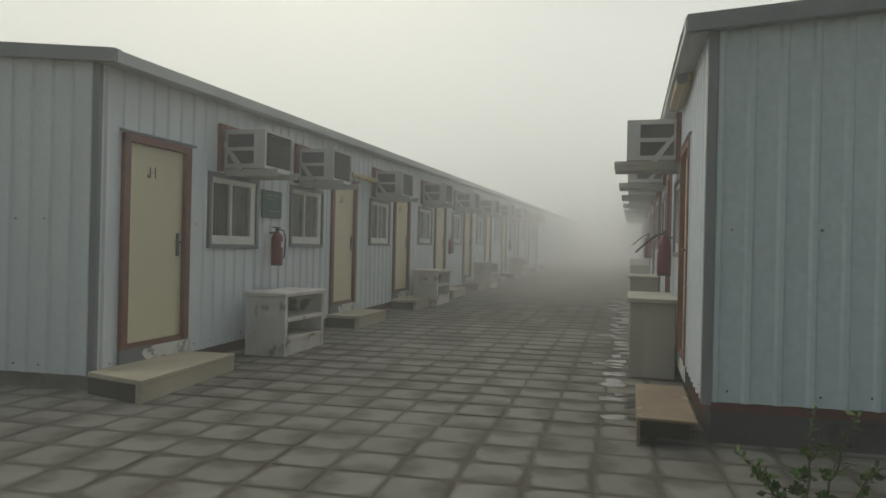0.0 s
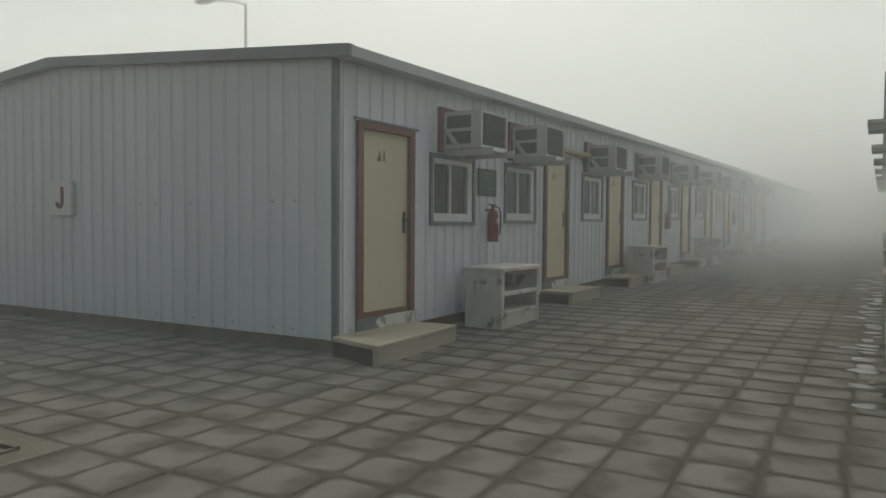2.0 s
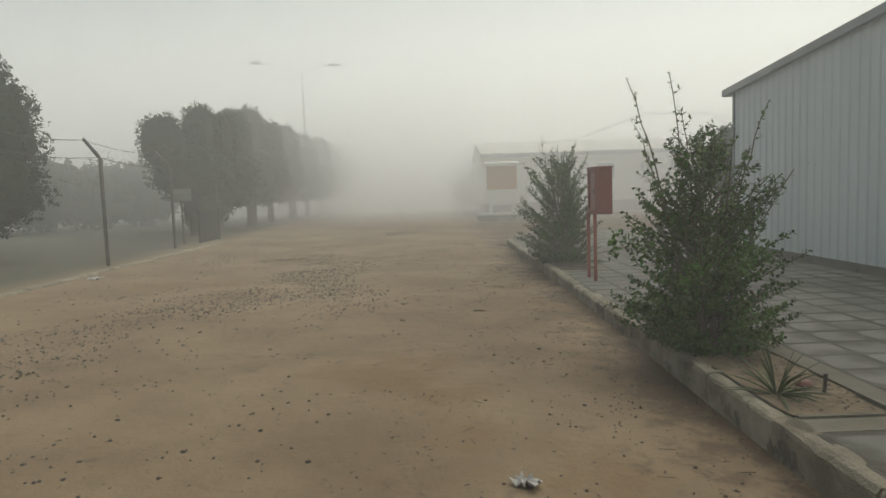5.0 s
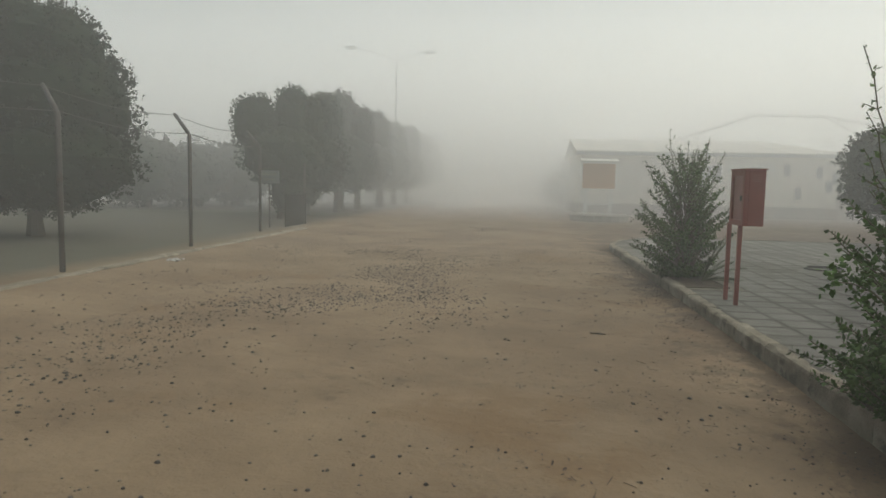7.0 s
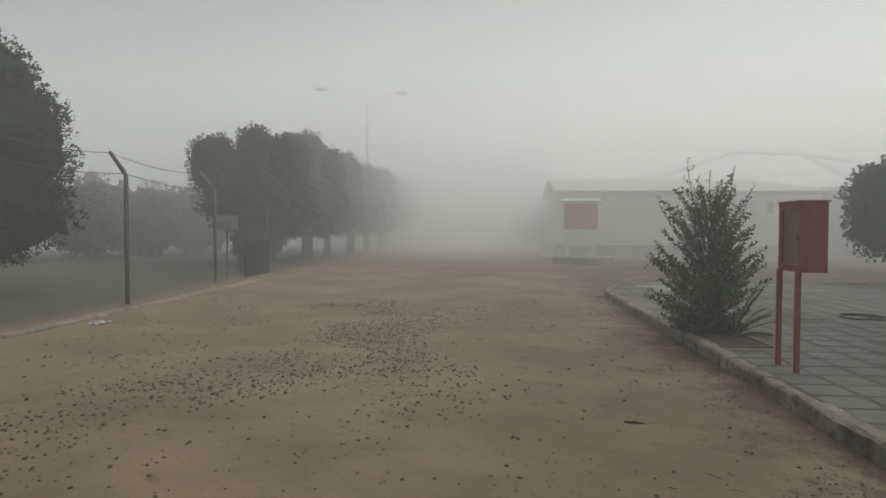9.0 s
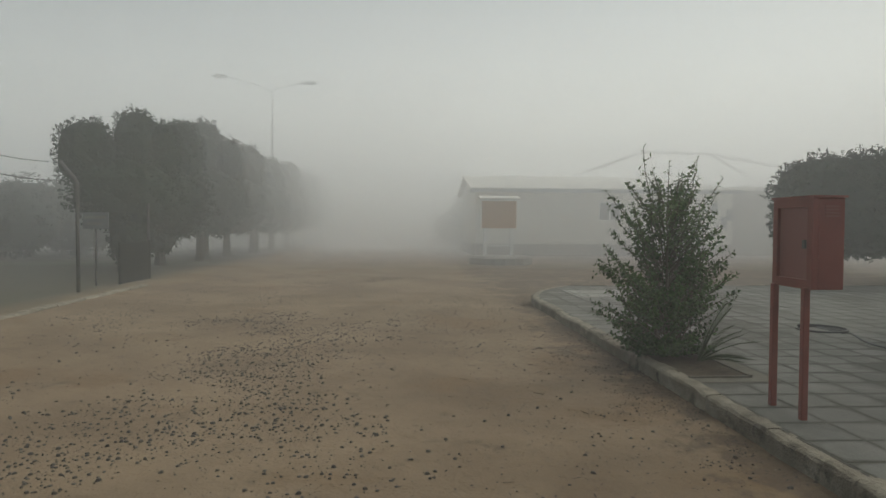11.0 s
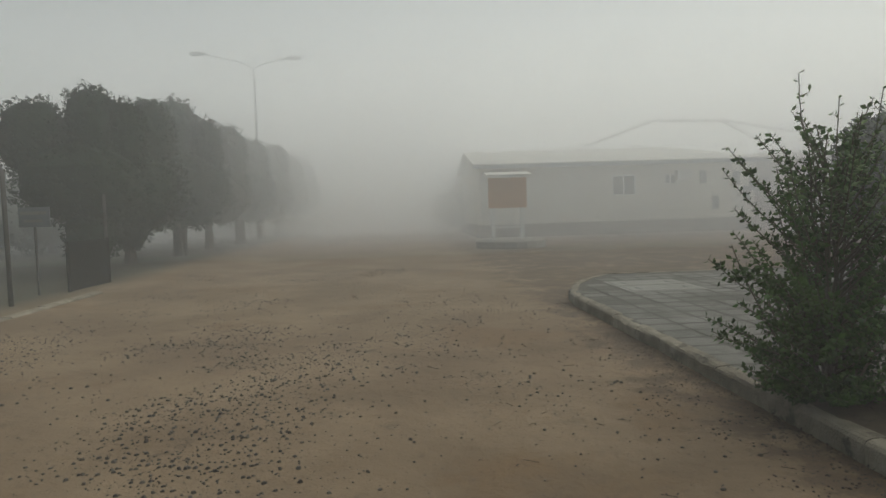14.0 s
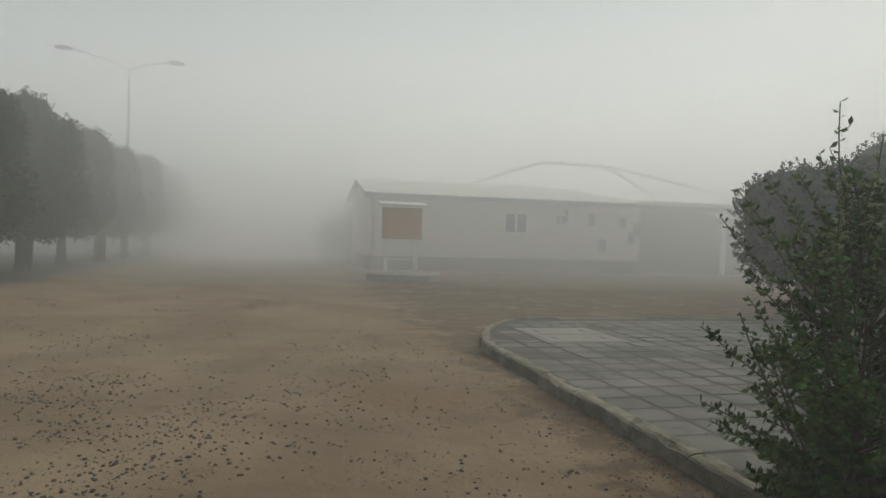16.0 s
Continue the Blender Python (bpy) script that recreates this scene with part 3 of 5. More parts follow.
def barrack(name, label, near_x, far_x, y0, y1, base, openings, sheet_gable, sheet_long, gable_screws, plinth_mat, over=0.19, flash=0.012):
    """One block: gable at y0, doors and windows in the long wall at near_x. openings: (from, to, low, high) along y."""
    side = 1 if near_x > far_x else -1
    mid, eave, ridge = (near_x + far_x) / 2, 2.985, 3.36
    house = thing(name, label, "building")
    slope = (ridge - eave) / abs(near_x - mid)
    gable_top = lambda x: ridge - slope * abs(x - mid)
    lo, hi = min(near_x, far_x), max(near_x, far_x)
    s = Shape()
    half = lambda a, b: ribbed_wall(s, a, b, lambda r: base, gable_top, lambda r, o, z: (r, y0 - o, z))
    half(lo + 0.02, mid)
    half(mid, hi - 0.02)
    part("gable_wall", s, sheet_gable, house)

    def wall(a, b, z0, z1):
        if b - a > 0.02:
            panel = Shape()
            ribbed_wall(panel, a, b, lambda r: z0, lambda r: z1, lambda r, o, z: (near_x + side * o, r, z))
            part("wall_panel", panel, sheet_long, house)

    run = y0 + 0.02
    for a, b, low, high in sorted(openings):
        wall(run, a, base, eave)
        if low > base + 0.02:
            wall(a, b, base, low)
        wall(a, b, high, eave)
        run = b
    wall(run, y1, base, eave)
    part("back_wall", Shape().box(far_x - 0.03, far_x + 0.03, y0 + 0.1, y1, base, eave), sheet_long, house)
    part("end_wall", Shape().box(lo + 0.05, hi - 0.05, y1 - 0.08, y1 - 0.02, base, eave), sheet_long, house)
    part("inner_lining", Shape().box(mid - 0.04, mid + 0.04, y0 + 0.1, y1 - 0.1, base, eave), SHADE, house)
    part("floor_deck", Shape().box(lo + 0.1, hi - 0.1, y0 + 0.1, y1 - 0.1, base - 0.02, base + 0.06), SHADE, house)
    # ribbed roof in two slopes, with a drip edge
    s = Shape()
    for sgn in (1, -1):
        edge = (hi + over) if sgn > 0 else (lo - over)
        z_edge = gable_top(edge) + 0.03
        prof = rib_profile(y0 - 0.12, y1 + 0.1)
        n = len(s.v)
        for r, o in prof:
            s.v += [(mid, r, ridge + 0.03 + o), (edge, r, z_edge + o), (mid, r, ridge + 0.018 + o), (edge, r, z_edge - 0.012 + o)]
        for i in range(len(prof) - 1):
            p, q = n + 4 * i, n + 4 * i + 4
            s.f += [(p, p + 1, q + 1, q), (p + 2, q + 2, q + 3, p + 3), (p + 1, p + 3, q + 3, q + 1)]
    part("roof", s, ROOF, house)
    # barge boards on the gable, eave flashing, corner posts
    for sgn in (1, -1):
        edge = (hi + over) if sgn > 0 else (lo - over)
        s = Shape().extrude([(mid, ridge + 0.065), (edge, gable_top(edge) + 0.065), (edge, gable_top(edge) - 0.06), (mid, ridge - 0.06)], "y", y0 - 0.135, y0 - 0.045)
        part("barge_board", s, TRIM, house, bevel=0.006)
        ex = hi if sgn > 0 else lo
        part("eave_flashing", Shape().extrude([(ex + sgn * (over + 0.008), eave + flash), (ex + sgn * (over + 0.008), eave - 0.075), (ex + sgn * (over - 0.025), eave - 0.085), (ex + sgn * 0.02, eave - 0.06), (ex + sgn * 0.02, eave - 0.045), (ex + sgn * (over - 0.03), eave - 0.06), (ex + sgn * (over + 0.002), eave + flash)], "y", y0 - 0.10, y1), ROOF, house, "pale grey eave flashing")
        part("corner_post", Shape().extrude([(ex + sgn * 0.026, y0 - 0.026), (ex + sgn * 0.026, y0 + 0.02), (ex, y0 + 0.02), (ex, y0), (ex - sgn * 0.04, y0), (ex - sgn * 0.04, y0 - 0.026)], "z", base - 0.02, eave - 0.02), TRIM, house, "dark grey corner flashing")
    s = Shape()
    for z in (base + 0.08, 1.54):
        screw_row(s, [(lo + 0.15 + 0.3 * i + random.uniform(-0.03, 0.03), y0, z + random.uniform(-0.01, 0.01)) for i in range(int((hi - lo - 0.2) / 0.3)) if random.random() < gable_screws], (0, -1, 0))
        screw_row(s, [(near_x, y0 + 0.2 + 0.31 * i, z) for i in range(60) if not any(a - 0.1 < y0 + 0.2 + 0.31 * i < b + 0.1 and lw < z < hg for a, b, lw, hg in openings)], (side, 0, 0))
    tagged(part("wall_screws", s, INK, house), kind="stuff")
    # plinth under the sheets, set back a little
    part("gable_plinth", Shape().box(lo + 0.05, hi - 0.05, y0 + 0.03, y0 + 0.3, -0.2, base + 0.01), plinth_mat, house)
    if plinth_mat is PLINTH_DARK:
        part("base_beam", Shape().box(lo + 0.04, hi - 0.04, y0 + 0.008, y0 + 0.028, base - 0.07, base + 0.01), RUST, house, "rusty red base beam")
    part("skid_beam", Shape().box(min(near_x - side * 0.05, near_x - side * 0.25), max(near_x - side * 0.05, near_x - side * 0.25), y0 + 0.3, y1 - 0.1, -0.2, base + 0.01), RUST, house)
    for piece in house.children:
        for v in piece.data.vertices:
            v.co = in_yard(*v.co) if v.co.y > y0 + 0.15 else v.co
    return house


# doors start, window starts and cooler starts along each block
ROOM = 2.93
J_DOORS, J_WINDOWS = [6.90] + [11.48 + ROOM * k for k in range(9)], [8.26, 10.14] + [13.13 + ROOM * k for k in range(8)]
K_DOORS, K_WINDOWS = [7.62] + [10.20 + ROOM * k for k in range(8)], [8.68] + [11.75 + ROOM * k for k in range(8)]
DOOR_W, DOOR_LOW, DOOR_HIGH, WIN_W, WIN_LOW, WIN_HIGH = 1.0, 0.30, 2.36, 0.99, 1.325, 2.10
J_X, K_X, J_Y, K_Y, BLOCK_END = -4.34, 0.775, 6.61, 6.42, 62.0


def holes(doors, windows):
    return [(d, d + DOOR_W, DOOR_LOW, DOOR_HIGH) for d in doors] + [(w, w + WIN_W, WIN_LOW, WIN_HIGH) for w in windows]


barrack("barrack_block", "long barrack block of pale blue ribbed steel sheet", J_X, -13.42, J_Y, BLOCK_END, 0.15, holes(J_DOORS, J_WINDOWS), SHEET, SHEET_WHITE, 0.97, PLINTH, over=0.25, flash=0.03)
barrack("barrack_block", "barrack block of pale blue ribbed sheet on rusty base", K_X, 9.9, K_Y, BLOCK_END, 0.31, holes(K_DOORS, K_WINDOWS), SHEET_TEAL, SHEET_WHITE, 0.6, PLINTH_DARK, over=0.19, flash=0.04)


# Things on the long walls are built facing +x with the wall face at x = 0.
def door_set(number_bars, shut_label):
    d = thing("door", shut_label, "door", "barrack doors")
    w = DOOR_W
    part("jamb", Shape().box(-0.05, 0.045, 0.0, 0.085, 0.0, 2.02), BROWN, d, bevel=0.006)
    part("jamb", Shape().box(-0.05, 0.045, w - 0.085, w, 0.0, 2.02), BROWN, d, bevel=0.006)
    part("head", Shape().box(-0.05, 0.045, 0.0, w, 1.965, 2.04), BROWN, d, bevel=0.006)
    part("drip_cap", Shape().extrude([(0.0, 2.045), (0.0, 2.08), (0.05, 2.062), (0.05, 2.045)], "y", -0.03, w + 0.07), TRIM, d)
    part("side_flashing", Shape().box(0.002, 0.03, w, w + 0.055, 0.0, 2.04), SHEET_WHITE, d)
    leaf = part("door_leaf", Shape().box(-0.045, -0.008, 0.085, w - 0.085, 0.05, 1.965), CREAM, d, "cream painted flush door leaf", bevel=0.003)
    part("bottom_rail", Shape().box(-0.05, 0.02, 0.0, w, 0.0, 0.05), BROWN, d)
    h = Shape().box(-0.008, 0.002, w - 0.175, w - 0.135, 0.88, 1.12)
    h.tube([(0.0, w - 0.155, 1.03), (0.05, w - 0.155, 1.03), (0.055, w - 0.26, 1.03)], 0.011, 8)
    part("handle", h, DARK, leaf, "dark lever handle on a plate")
    if number_bars:
        s = Shape()
        for a, b, z0, z1 in ((0.40, 0.415, 1.66, 1.76), (0.37, 0.415, 1.655, 1.67), (0.37, 0.385, 1.66, 1.69), (0.432, 0.445, 1.705, 1.715), (0.475, 0.488, 1.655, 1.765)):
            s.box(-0.008, -0.004, a, b, z0, z1)
        part("number_marks", s, INK, leaf)
    part("threshold_panel", Shape().box(-0.05, 0.03, 0.0, w + 0.03, -0.16, 0.0), BARE, d, "bare grey threshold panel")
    ragged = [(0.30, -0.06), (0.34, -0.015), (0.40, -0.03), (0.47, -0.004), (w + 0.02, -0.004), (w + 0.02, -0.14), (0.70, -0.15), (0.62, -0.11), (0.52, -0.155), (0.44, -0.12), (0.40, -0.15), (0.33, -0.10)]
    part("paint_remnant", Shape().extrude(ragged, "x", 0.03, 0.034), PEEL, d, "peeling remnant of white paint")
    return d


def window_set():
    d = thing("window", "white sliding window in a grey flashing frame", "window", "barrack windows")
    w, h = WIN_W, WIN_HIGH - WIN_LOW
    for a, b, z0, z1 in ((-0.03, 0.02, -0.05, h + 0.04), (w - 0.02, w + 0.03, -0.05, h + 0.04), (0.02, w - 0.02, h - 0.01, h + 0.04), (0.02, w - 0.02, -0.05, 0.0)):
        part("flashing", Shape().box(-0.06, 0.04, a, b, z0, z1), TRIM, d)
    for a, b, z0, z1 in ((0.02, 0.075, 0.0, h - 0.01), (w - 0.12, w - 0.02, 0.0, h - 0.01), (0.075, w - 0.12, h - 0.07, h - 0.01), (0.075, w - 0.12, 0.0, 0.10)):
        part("frame_bar", Shape().box(-0.055, 0.012, a, b, z0, z1), WHITE, d)
    part("meeting_rail", Shape().box(-0.05, -0.005, w * 0.47 - 0.02, w * 0.47 + 0.02, 0.10, h - 0.07), WHITE, d)
    for a, b, x in ((0.075, w * 0.47, -0.035), (w * 0.47, w - 0.12, -0.02)):
        p = part("pane", Shape().box(x - 0.004, x, a, b, 0.10, h - 0.07), GLASS, d)
        p.visible_shadow = False
    # added near-black sheet: its colour stands for the dark room behind the glass
    s = Shape()
    prof = [(0.03 + 0.04 * i, -0.13 + 0.018 * (i % 2)) for i in range(int((w - 0.08) / 0.04))]
    for (a, xa), (b, xb) in zip(prof, prof[1:]):
        s.poly((xa, a, 0.02), (xb, b, 0.02), (xb, b, h - 0.04), (xa, a, h - 0.04))
        s.poly((xa - 0.004, a, h - 0.04), (xb - 0.004, b, h - 0.04), (xb - 0.004, b, 0.02), (xa - 0.004, a, 0.02))
    part("curtain", s, ROOM_DARK, d, "near-black folded sheet standing for the unlit room")
    return d


def cooler():
    """A window air conditioner on an angle-iron bracket; origin at its lower near wall corner."""
    d = thing("air_conditioner", "weathered white window air conditioner on a steel bracket", "air conditioner", "air conditioners")
    w, h, o = 0.66, 0.44, 0.56
    part("wall_frame", Shape().box(0.0, 0.05, -0.08, -0.01, -0.04, h + 0.06).box(0.0, 0.05, w, w + 0.05, -0.04, h + 0.06).box(0.0, 0.05, 0.0, w, h + 0.01, h + 0.06), BROWN, d, "brown timber wall frame")
    for y0, y1 in ((0.0, 0.02), (w - 0.02, w)):
        side = Shape().box(0.0, 0.07, y0, y1, 0, h).box(o - 0.14, o - 0.03, y0, y1, 0, h)
        side.box(0.07, o - 0.14, y0, y1, 0, 0.05).box(0.07, o - 0.14, y0, y1, h - 0.05, h).box(0.07, o - 0.14, y0, y1, h * 0.5 - 0.02, h * 0.5 + 0.02)
        part("side_panel", side, AC_WHITE, d)
    part("top_panel", Shape().box(0.0, o - 0.03, 0.02, w - 0.02, h - 0.02, h), AC_WHITE, d)
    part("base_pan", Shape().box(0.0, o - 0.03, 0.02, w - 0.02, 0.0, 0.02), AC_WHITE, d)
    for y0 in (0.022, w - 0.034):
        s = Shape()
        for k in range(13):
            z = 0.065 + k * 0.026
            if abs(z - h * 0.5) > 0.03:
                s.box(0.06, o - 0.13, y0, y0 + 0.012, z, z + 0.010)
        part("side_louvre", s, CORE, d)
    part("cooling_core", Shape().box(0.05, o - 0.06, 0.05, w - 0.05, 0.025, h - 0.025), CORE, d)
    rim = Shape().box(o - 0.03, o, 0, 0.035, 0, h).box(o - 0.03, o, w - 0.03, w, 0, h).box(o - 0.03, o, 0.035, w - 0.03, 0, 0.03).box(o - 0.03, o, 0.035, w - 0.03, h - 0.03, h)
    part("front_rim", rim, AC_WHITE, d)
    s = Shape()
    for k in range(27):
        y = 0.04 + k * 0.0218
        s.box(o - 0.022, o - 0.014, y, y + 0.009, 0.03, h - 0.03)
    for k in range(5):
        z = 0.08 + k * 0.075
        s.box(o - 0.014, o - 0.009, 0.035, w - 0.03, z, z + 0.006)
    part("front_grille", s, DARK, d)
    for y in (0.06, w - 0.10):
        part("bracket_arm", Shape().box(0.0, o + 0.13, y, y + 0.045, -0.045, -0.003).box(0.0, o + 0.13, y, y + 0.006, -0.085, -0.045), AC_WHITE, d)
    for y in (-0.035, w + 0.012):
        part("bracket_strut", Shape().extrude([(0.03, h * 0.62), (0.06, h * 0.66), (o * 0.55, 0.0), (o * 0.55 - 0.05, -0.04)], "y", y, y + 0.022), AC_WHITE, d)
    part("drip_tray", Shape().box(0.02, o + 0.02, 0.1, w - 0.1, -0.024, -0.002), AC_WHITE, d)
    return d


def extinguisher():
    d = thing("fire_extinguisher", "red fire extinguisher hung on the wall", "fire extinguisher", "fire extinguishers")
    prof = [(0.085, 0.0), (0.09, 0.03), (0.09, 0.40), (0.075, 0.46), (0.035, 0.50), (0.03, 0.53)]
    part("cylinder", Shape().lathe((0.13, 0, 0), prof), EXT_RED, d, smooth=True)
    part("base_ring", Shape().lathe((0.13, 0, -0.012), [(0.088, 0), (0.088, 0.02)]), BLACK, d)
    part("paper_label", Shape().extrude([(0.13 + 0.092 * math.cos(a), 0.092 * math.sin(a)) for a in np.linspace(-0.3, 0.4, 8)] + [(0.13 + 0.088 * math.cos(a), 0.088 * math.sin(a)) for a in np.linspace(0.4, -0.3, 8)], "z", 0.27, 0.36), SIGN_WHITE, d, "pale paper label")
    part("valve", Shape().box(0.11, 0.15, -0.02, 0.02, 0.53, 0.58).box(0.10, 0.16, -0.10, 0.05, 0.565, 0.585), DARK, d)
    part("hose", Shape().tube([(0.15, 0.0, 0.55), (0.22, 0.04, 0.53), (0.24, 0.06, 0.40), (0.23, 0.06, 0.18), (0.22, 0.05, 0.10)], 0.012, 6), BLACK, d)
    part("wall_hook", Shape().box(0.0, 0.10, -0.03, 0.03, 0.48, 0.51), GALV, d)
    return d


def shoe_rack(length=1.38, label="limewashed masonry shoe rack with two open shelves", depth=0.52, height=0.76):
    """Open towards +x, standing on the ground against the wall."""
    d = thing("shoe_rack", label, "shoe rack", "shoe racks")
    o, h, L = depth, height, length
    for y in (0.0, L - 0.07):
        part("side_panel", Shape().box(0.0, o, y, y + 0.07, 0.0, h - 0.05), RACK, d, bevel=0.008)
    part("back_panel", Shape().box(0.0, 0.04, 0.07, L - 0.07, 0.0, h - 0.05), RACK, d)
    part("top_slab", Shape().box(-0.02, o + 0.03, -0.03, L + 0.03, h - 0.05, h), RACK, d, "worn top slab with chipped corners", bevel=0.01)
    for z in (0.22, 0.46):
        part("shelf_slab", Shape().box(0.04, o, 0.07, L - 0.07, z - 0.05, z), RACK, d, bevel=0.006)
    part("base_panel", Shape().box(o - 0.05, o - 0.01, 0.07, L - 0.07, 0.0, 0.17), RACK, d)
    return d


def entry_step(length, depth, height, label, tread, open_far=False, slant=0.0, shell=0.06, slab=0.045):
    """A cast step with a front wall, hollow at one end."""
    d = thing("entry_step", label, "step", "entry steps")
    flip = (lambda a, b: (length - b, length - a)) if open_far else (lambda a, b: (a, b))
    part("tread", Shape().extrude([(0.02, slant), (depth, 0.0), (depth, length), (0.02, length)], "z", height - slab, height), tread, d, bevel=min(0.008, slab * 0.3))
    part("front_wall", Shape().box(depth - shell, depth - 0.004, 0.012, length - 0.012, -0.03, height - slab), tread, d)
    part("end_wall", Shape().box(0.02, depth - shell, *flip(length - 0.08, length - 0.015), -0.03, height - slab), tread, d)
    if not open_far:
        # shade and dirt of the near end, both put into its dark colour
        part("near_end_wall", Shape().extrude([(0.02, slant + 0.012), (depth - 0.062, 0.012), (depth - 0.062, 0.07), (0.02, slant + 0.07)], "z", -0.03, height - 0.047), JOINT_AND_SHADE, d, "end of the step, its shade and dirt put into the colour")
    # dark colour of this wall stands for the shade inside the hollow
    part("inner_wall", Shape().box(0.05, depth - shell, *flip(0.30, 0.36), -0.03, height - slab), JOINT_AND_SHADE, d)
    return d


def tube_lamp():
    d = thing("tube_lamp", "yellowed tube lamp batten over a door", "wall lamp", "wall lamps")
    part("batten", Shape().box(0.0, 0.05, 0.0, 1.25, 0.0, 0.06), LAMP_BODY, d, bevel=0.008)
    part("diffuser", Shape().tube([(0.085, 0.02, 0.025), (0.085, 1.23, 0.025)], 0.045, 10), LAMP_BODY, d, "yellowed diffuser tube", smooth=False)
    for y in (0.0, 1.21):
        part("end_cap", Shape().tube([(0.085, y, 0.025), (0.085, y + 0.04, 0.025)], 0.05, 10), PIPE, d)
    return d


def on_wall(ob, wall, x, y, z, width):
    """The pose of a wall thing: as built on the first block, turned half round on the second."""
    return pose(x, y, z) if wall > 0 else pose(x, y + width, z, 0, 0, 180)


first_door = door_set(True, "closed cream door in a brown frame, paint peeling below")
first_door.matrix_basis = yard_pose(J_X, J_DOORS[0], DOOR_LOW + 0.03)
first_window = window_set()
first_window.matrix_basis = yard_pose(J_X, J_WINDOWS[0], WIN_LOW)
first_cooler = cooler()
COOLER_Z = 2.195
first_cooler.matrix_basis = yard_pose(J_X + 0.02, J_WINDOWS[0] + 0.20, COOLER_Z)
for d in J_DOORS[1:]:
    copy_thing(first_door, yard_pose(J_X, d, DOOR_LOW + 0.03))
for w in J_WINDOWS[1:]:
    copy_thing(first_window, yard_pose(J_X, w, WIN_LOW))
    copy_thing(first_cooler, yard_pose(J_X + 0.02, w + 0.13 + random.uniform(-0.03, 0.03), COOLER_Z + random.uniform(0.0, 0.04)))
for d in K_DOORS:
    copy_thing(first_door, yard_pose(K_X, d + DOOR_W, DOOR_LOW + 0.03, 180))
for i, w in enumerate(K_WINDOWS):
    copy_thing(first_window, yard_pose(K_X, w + WIN_W, WIN_LOW, 180))
    copy_thing(first_cooler, yard_pose(K_X - 0.02, w + 0.9 + random.uniform(-0.03, 0.03), COOLER_Z + 0.13 + random.uniform(-0.01, 0.02), 180))

first_step = entry_step(1.56, 0.69, 0.205, "pale worn concrete step below a door", STEP_TOP, slant=0.2)
first_step.matrix_basis = pose(J_X, 6.32, 0)
short_step = entry_step(1.25, 0.56, 0.205, "short pale concrete step below a door", STEP_TOP)
short_step.matrix_basis = yard_pose(J_X, J_DOORS[1] - 0.12)
for d in J_DOORS[2:]:
    copy_thing(short_step, yard_pose(J_X, d - 0.12))
brown_step = entry_step(1.28, 0.42, 0.22, "brown rust-stained step with a hollow end", STEP_BROWN, True, shell=0.026, slab=0.024)
brown_step.matrix_basis = pose(K_X + 0.025, 7.43, 0, 0, 0, 180 + YARD_TURN)
for d in K_DOORS[1:]:
    copy_thing(brown_step, yard_pose(K_X, d - 0.2 + 1.28, 0, 180))

first_rack = shoe_rack(1.05)
first_rack.matrix_basis = yard_pose(-4.14, 8.74)
for y in (15.2, 20.9, 26.8):
    copy_thing(first_rack, yard_pose(-4.14, y))
grey_rack = shoe_rack(1.3, "bare grey concrete shoe rack with rust stains", 0.46, 0.83)
grey_rack.matrix_basis = yard_pose(K_X - 0.05, 8.64 + 1.3, 0, 180)
for c in grey_rack.children:
    c.data.materials[0] = GREY_RACK
for y in (13.4, 19.0, 25.5):
    copy_thing(grey_rack, yard_pose(K_X - 0.05, y + 1.3, 0, 180))

first_ext = extinguisher()
first_ext.matrix_basis = yard_pose(J_X + 0.03, 9.57, 1.05) @ Matrix.Scale(0.84, 4)
for y in (18.5, 27.4):
    copy_thing(first_ext, yard_pose(J_X + 0.03, y, 1.05) @ Matrix.Scale(0.84, 4))
swung = extinguisher()
swung.matrix_basis = yard_pose(K_X - 0.01, 9.80, 1.05, 180) @ Matrix.Scale(0.9, 4)
for c in list(swung.children):
    if c.name.startswith("hose"):
        bpy.data.objects.remove(c)
part("hose", Shape().tube([(0.13, 0.0, 0.55), (0.20, -0.03, 0.54), (0.28, 0.0, 0.49), (0.36, 0.03, 0.42), (0.46, 0.06, 0.33), (0.50, 0.06, 0.29)], 0.013, 6), BLACK, swung, "black hose standing out from the wall")
copy_thing(swung, yard_pose(K_X - 0.03, 16.7, 1.1, 180))

lamp = tube_lamp()
lamp.matrix_basis = yard_pose(J_X + 0.03, 11.95, 2.44)
copy_thing(lamp, yard_pose(K_X - 0.03, 8.75, 2.83, 180))

# signs
green = thing("notice_sign", "small dark green notice on the barrack wall", "sign", at=in_yard(J_X + 0.022, 9.36, 1.66), turn=YARD_TURN)
part("plate", Shape().box(0, 0.012, 0, 0.50, 0, 0.36), GREEN_SIGN, green, bevel=0.003)
for y0, y1, z in ((0.10, 0.40, 0.29), (0.14, 0.36, 0.24), (0.18, 0.44, 0.085)):
    part("text_bar", Shape().box(0.012, 0.015, y0, y1, z, z + 0.022), PIPE, green, "row of pale text too small to read")

letter_sign = thing("block_sign", "white block sign with a faded red-brown letter J", "sign", at=(-8.95, J_Y - 0.022, 1.40))
part("plate", Shape().box(0, 0.44, -0.05, 0.0, 0, 0.44), SIGN_WHITE, letter_sign, bevel=0.004)
hook = lambda r, a, b: [(0.208 + r * math.cos(w), 0.168 + r * math.sin(w)) for w in np.linspace(a, b, 12)]
outline = [(0.234, 0.365), (0.292, 0.365)] + hook(0.084, 0, -math.pi) + hook(0.026, -math.pi, 0)
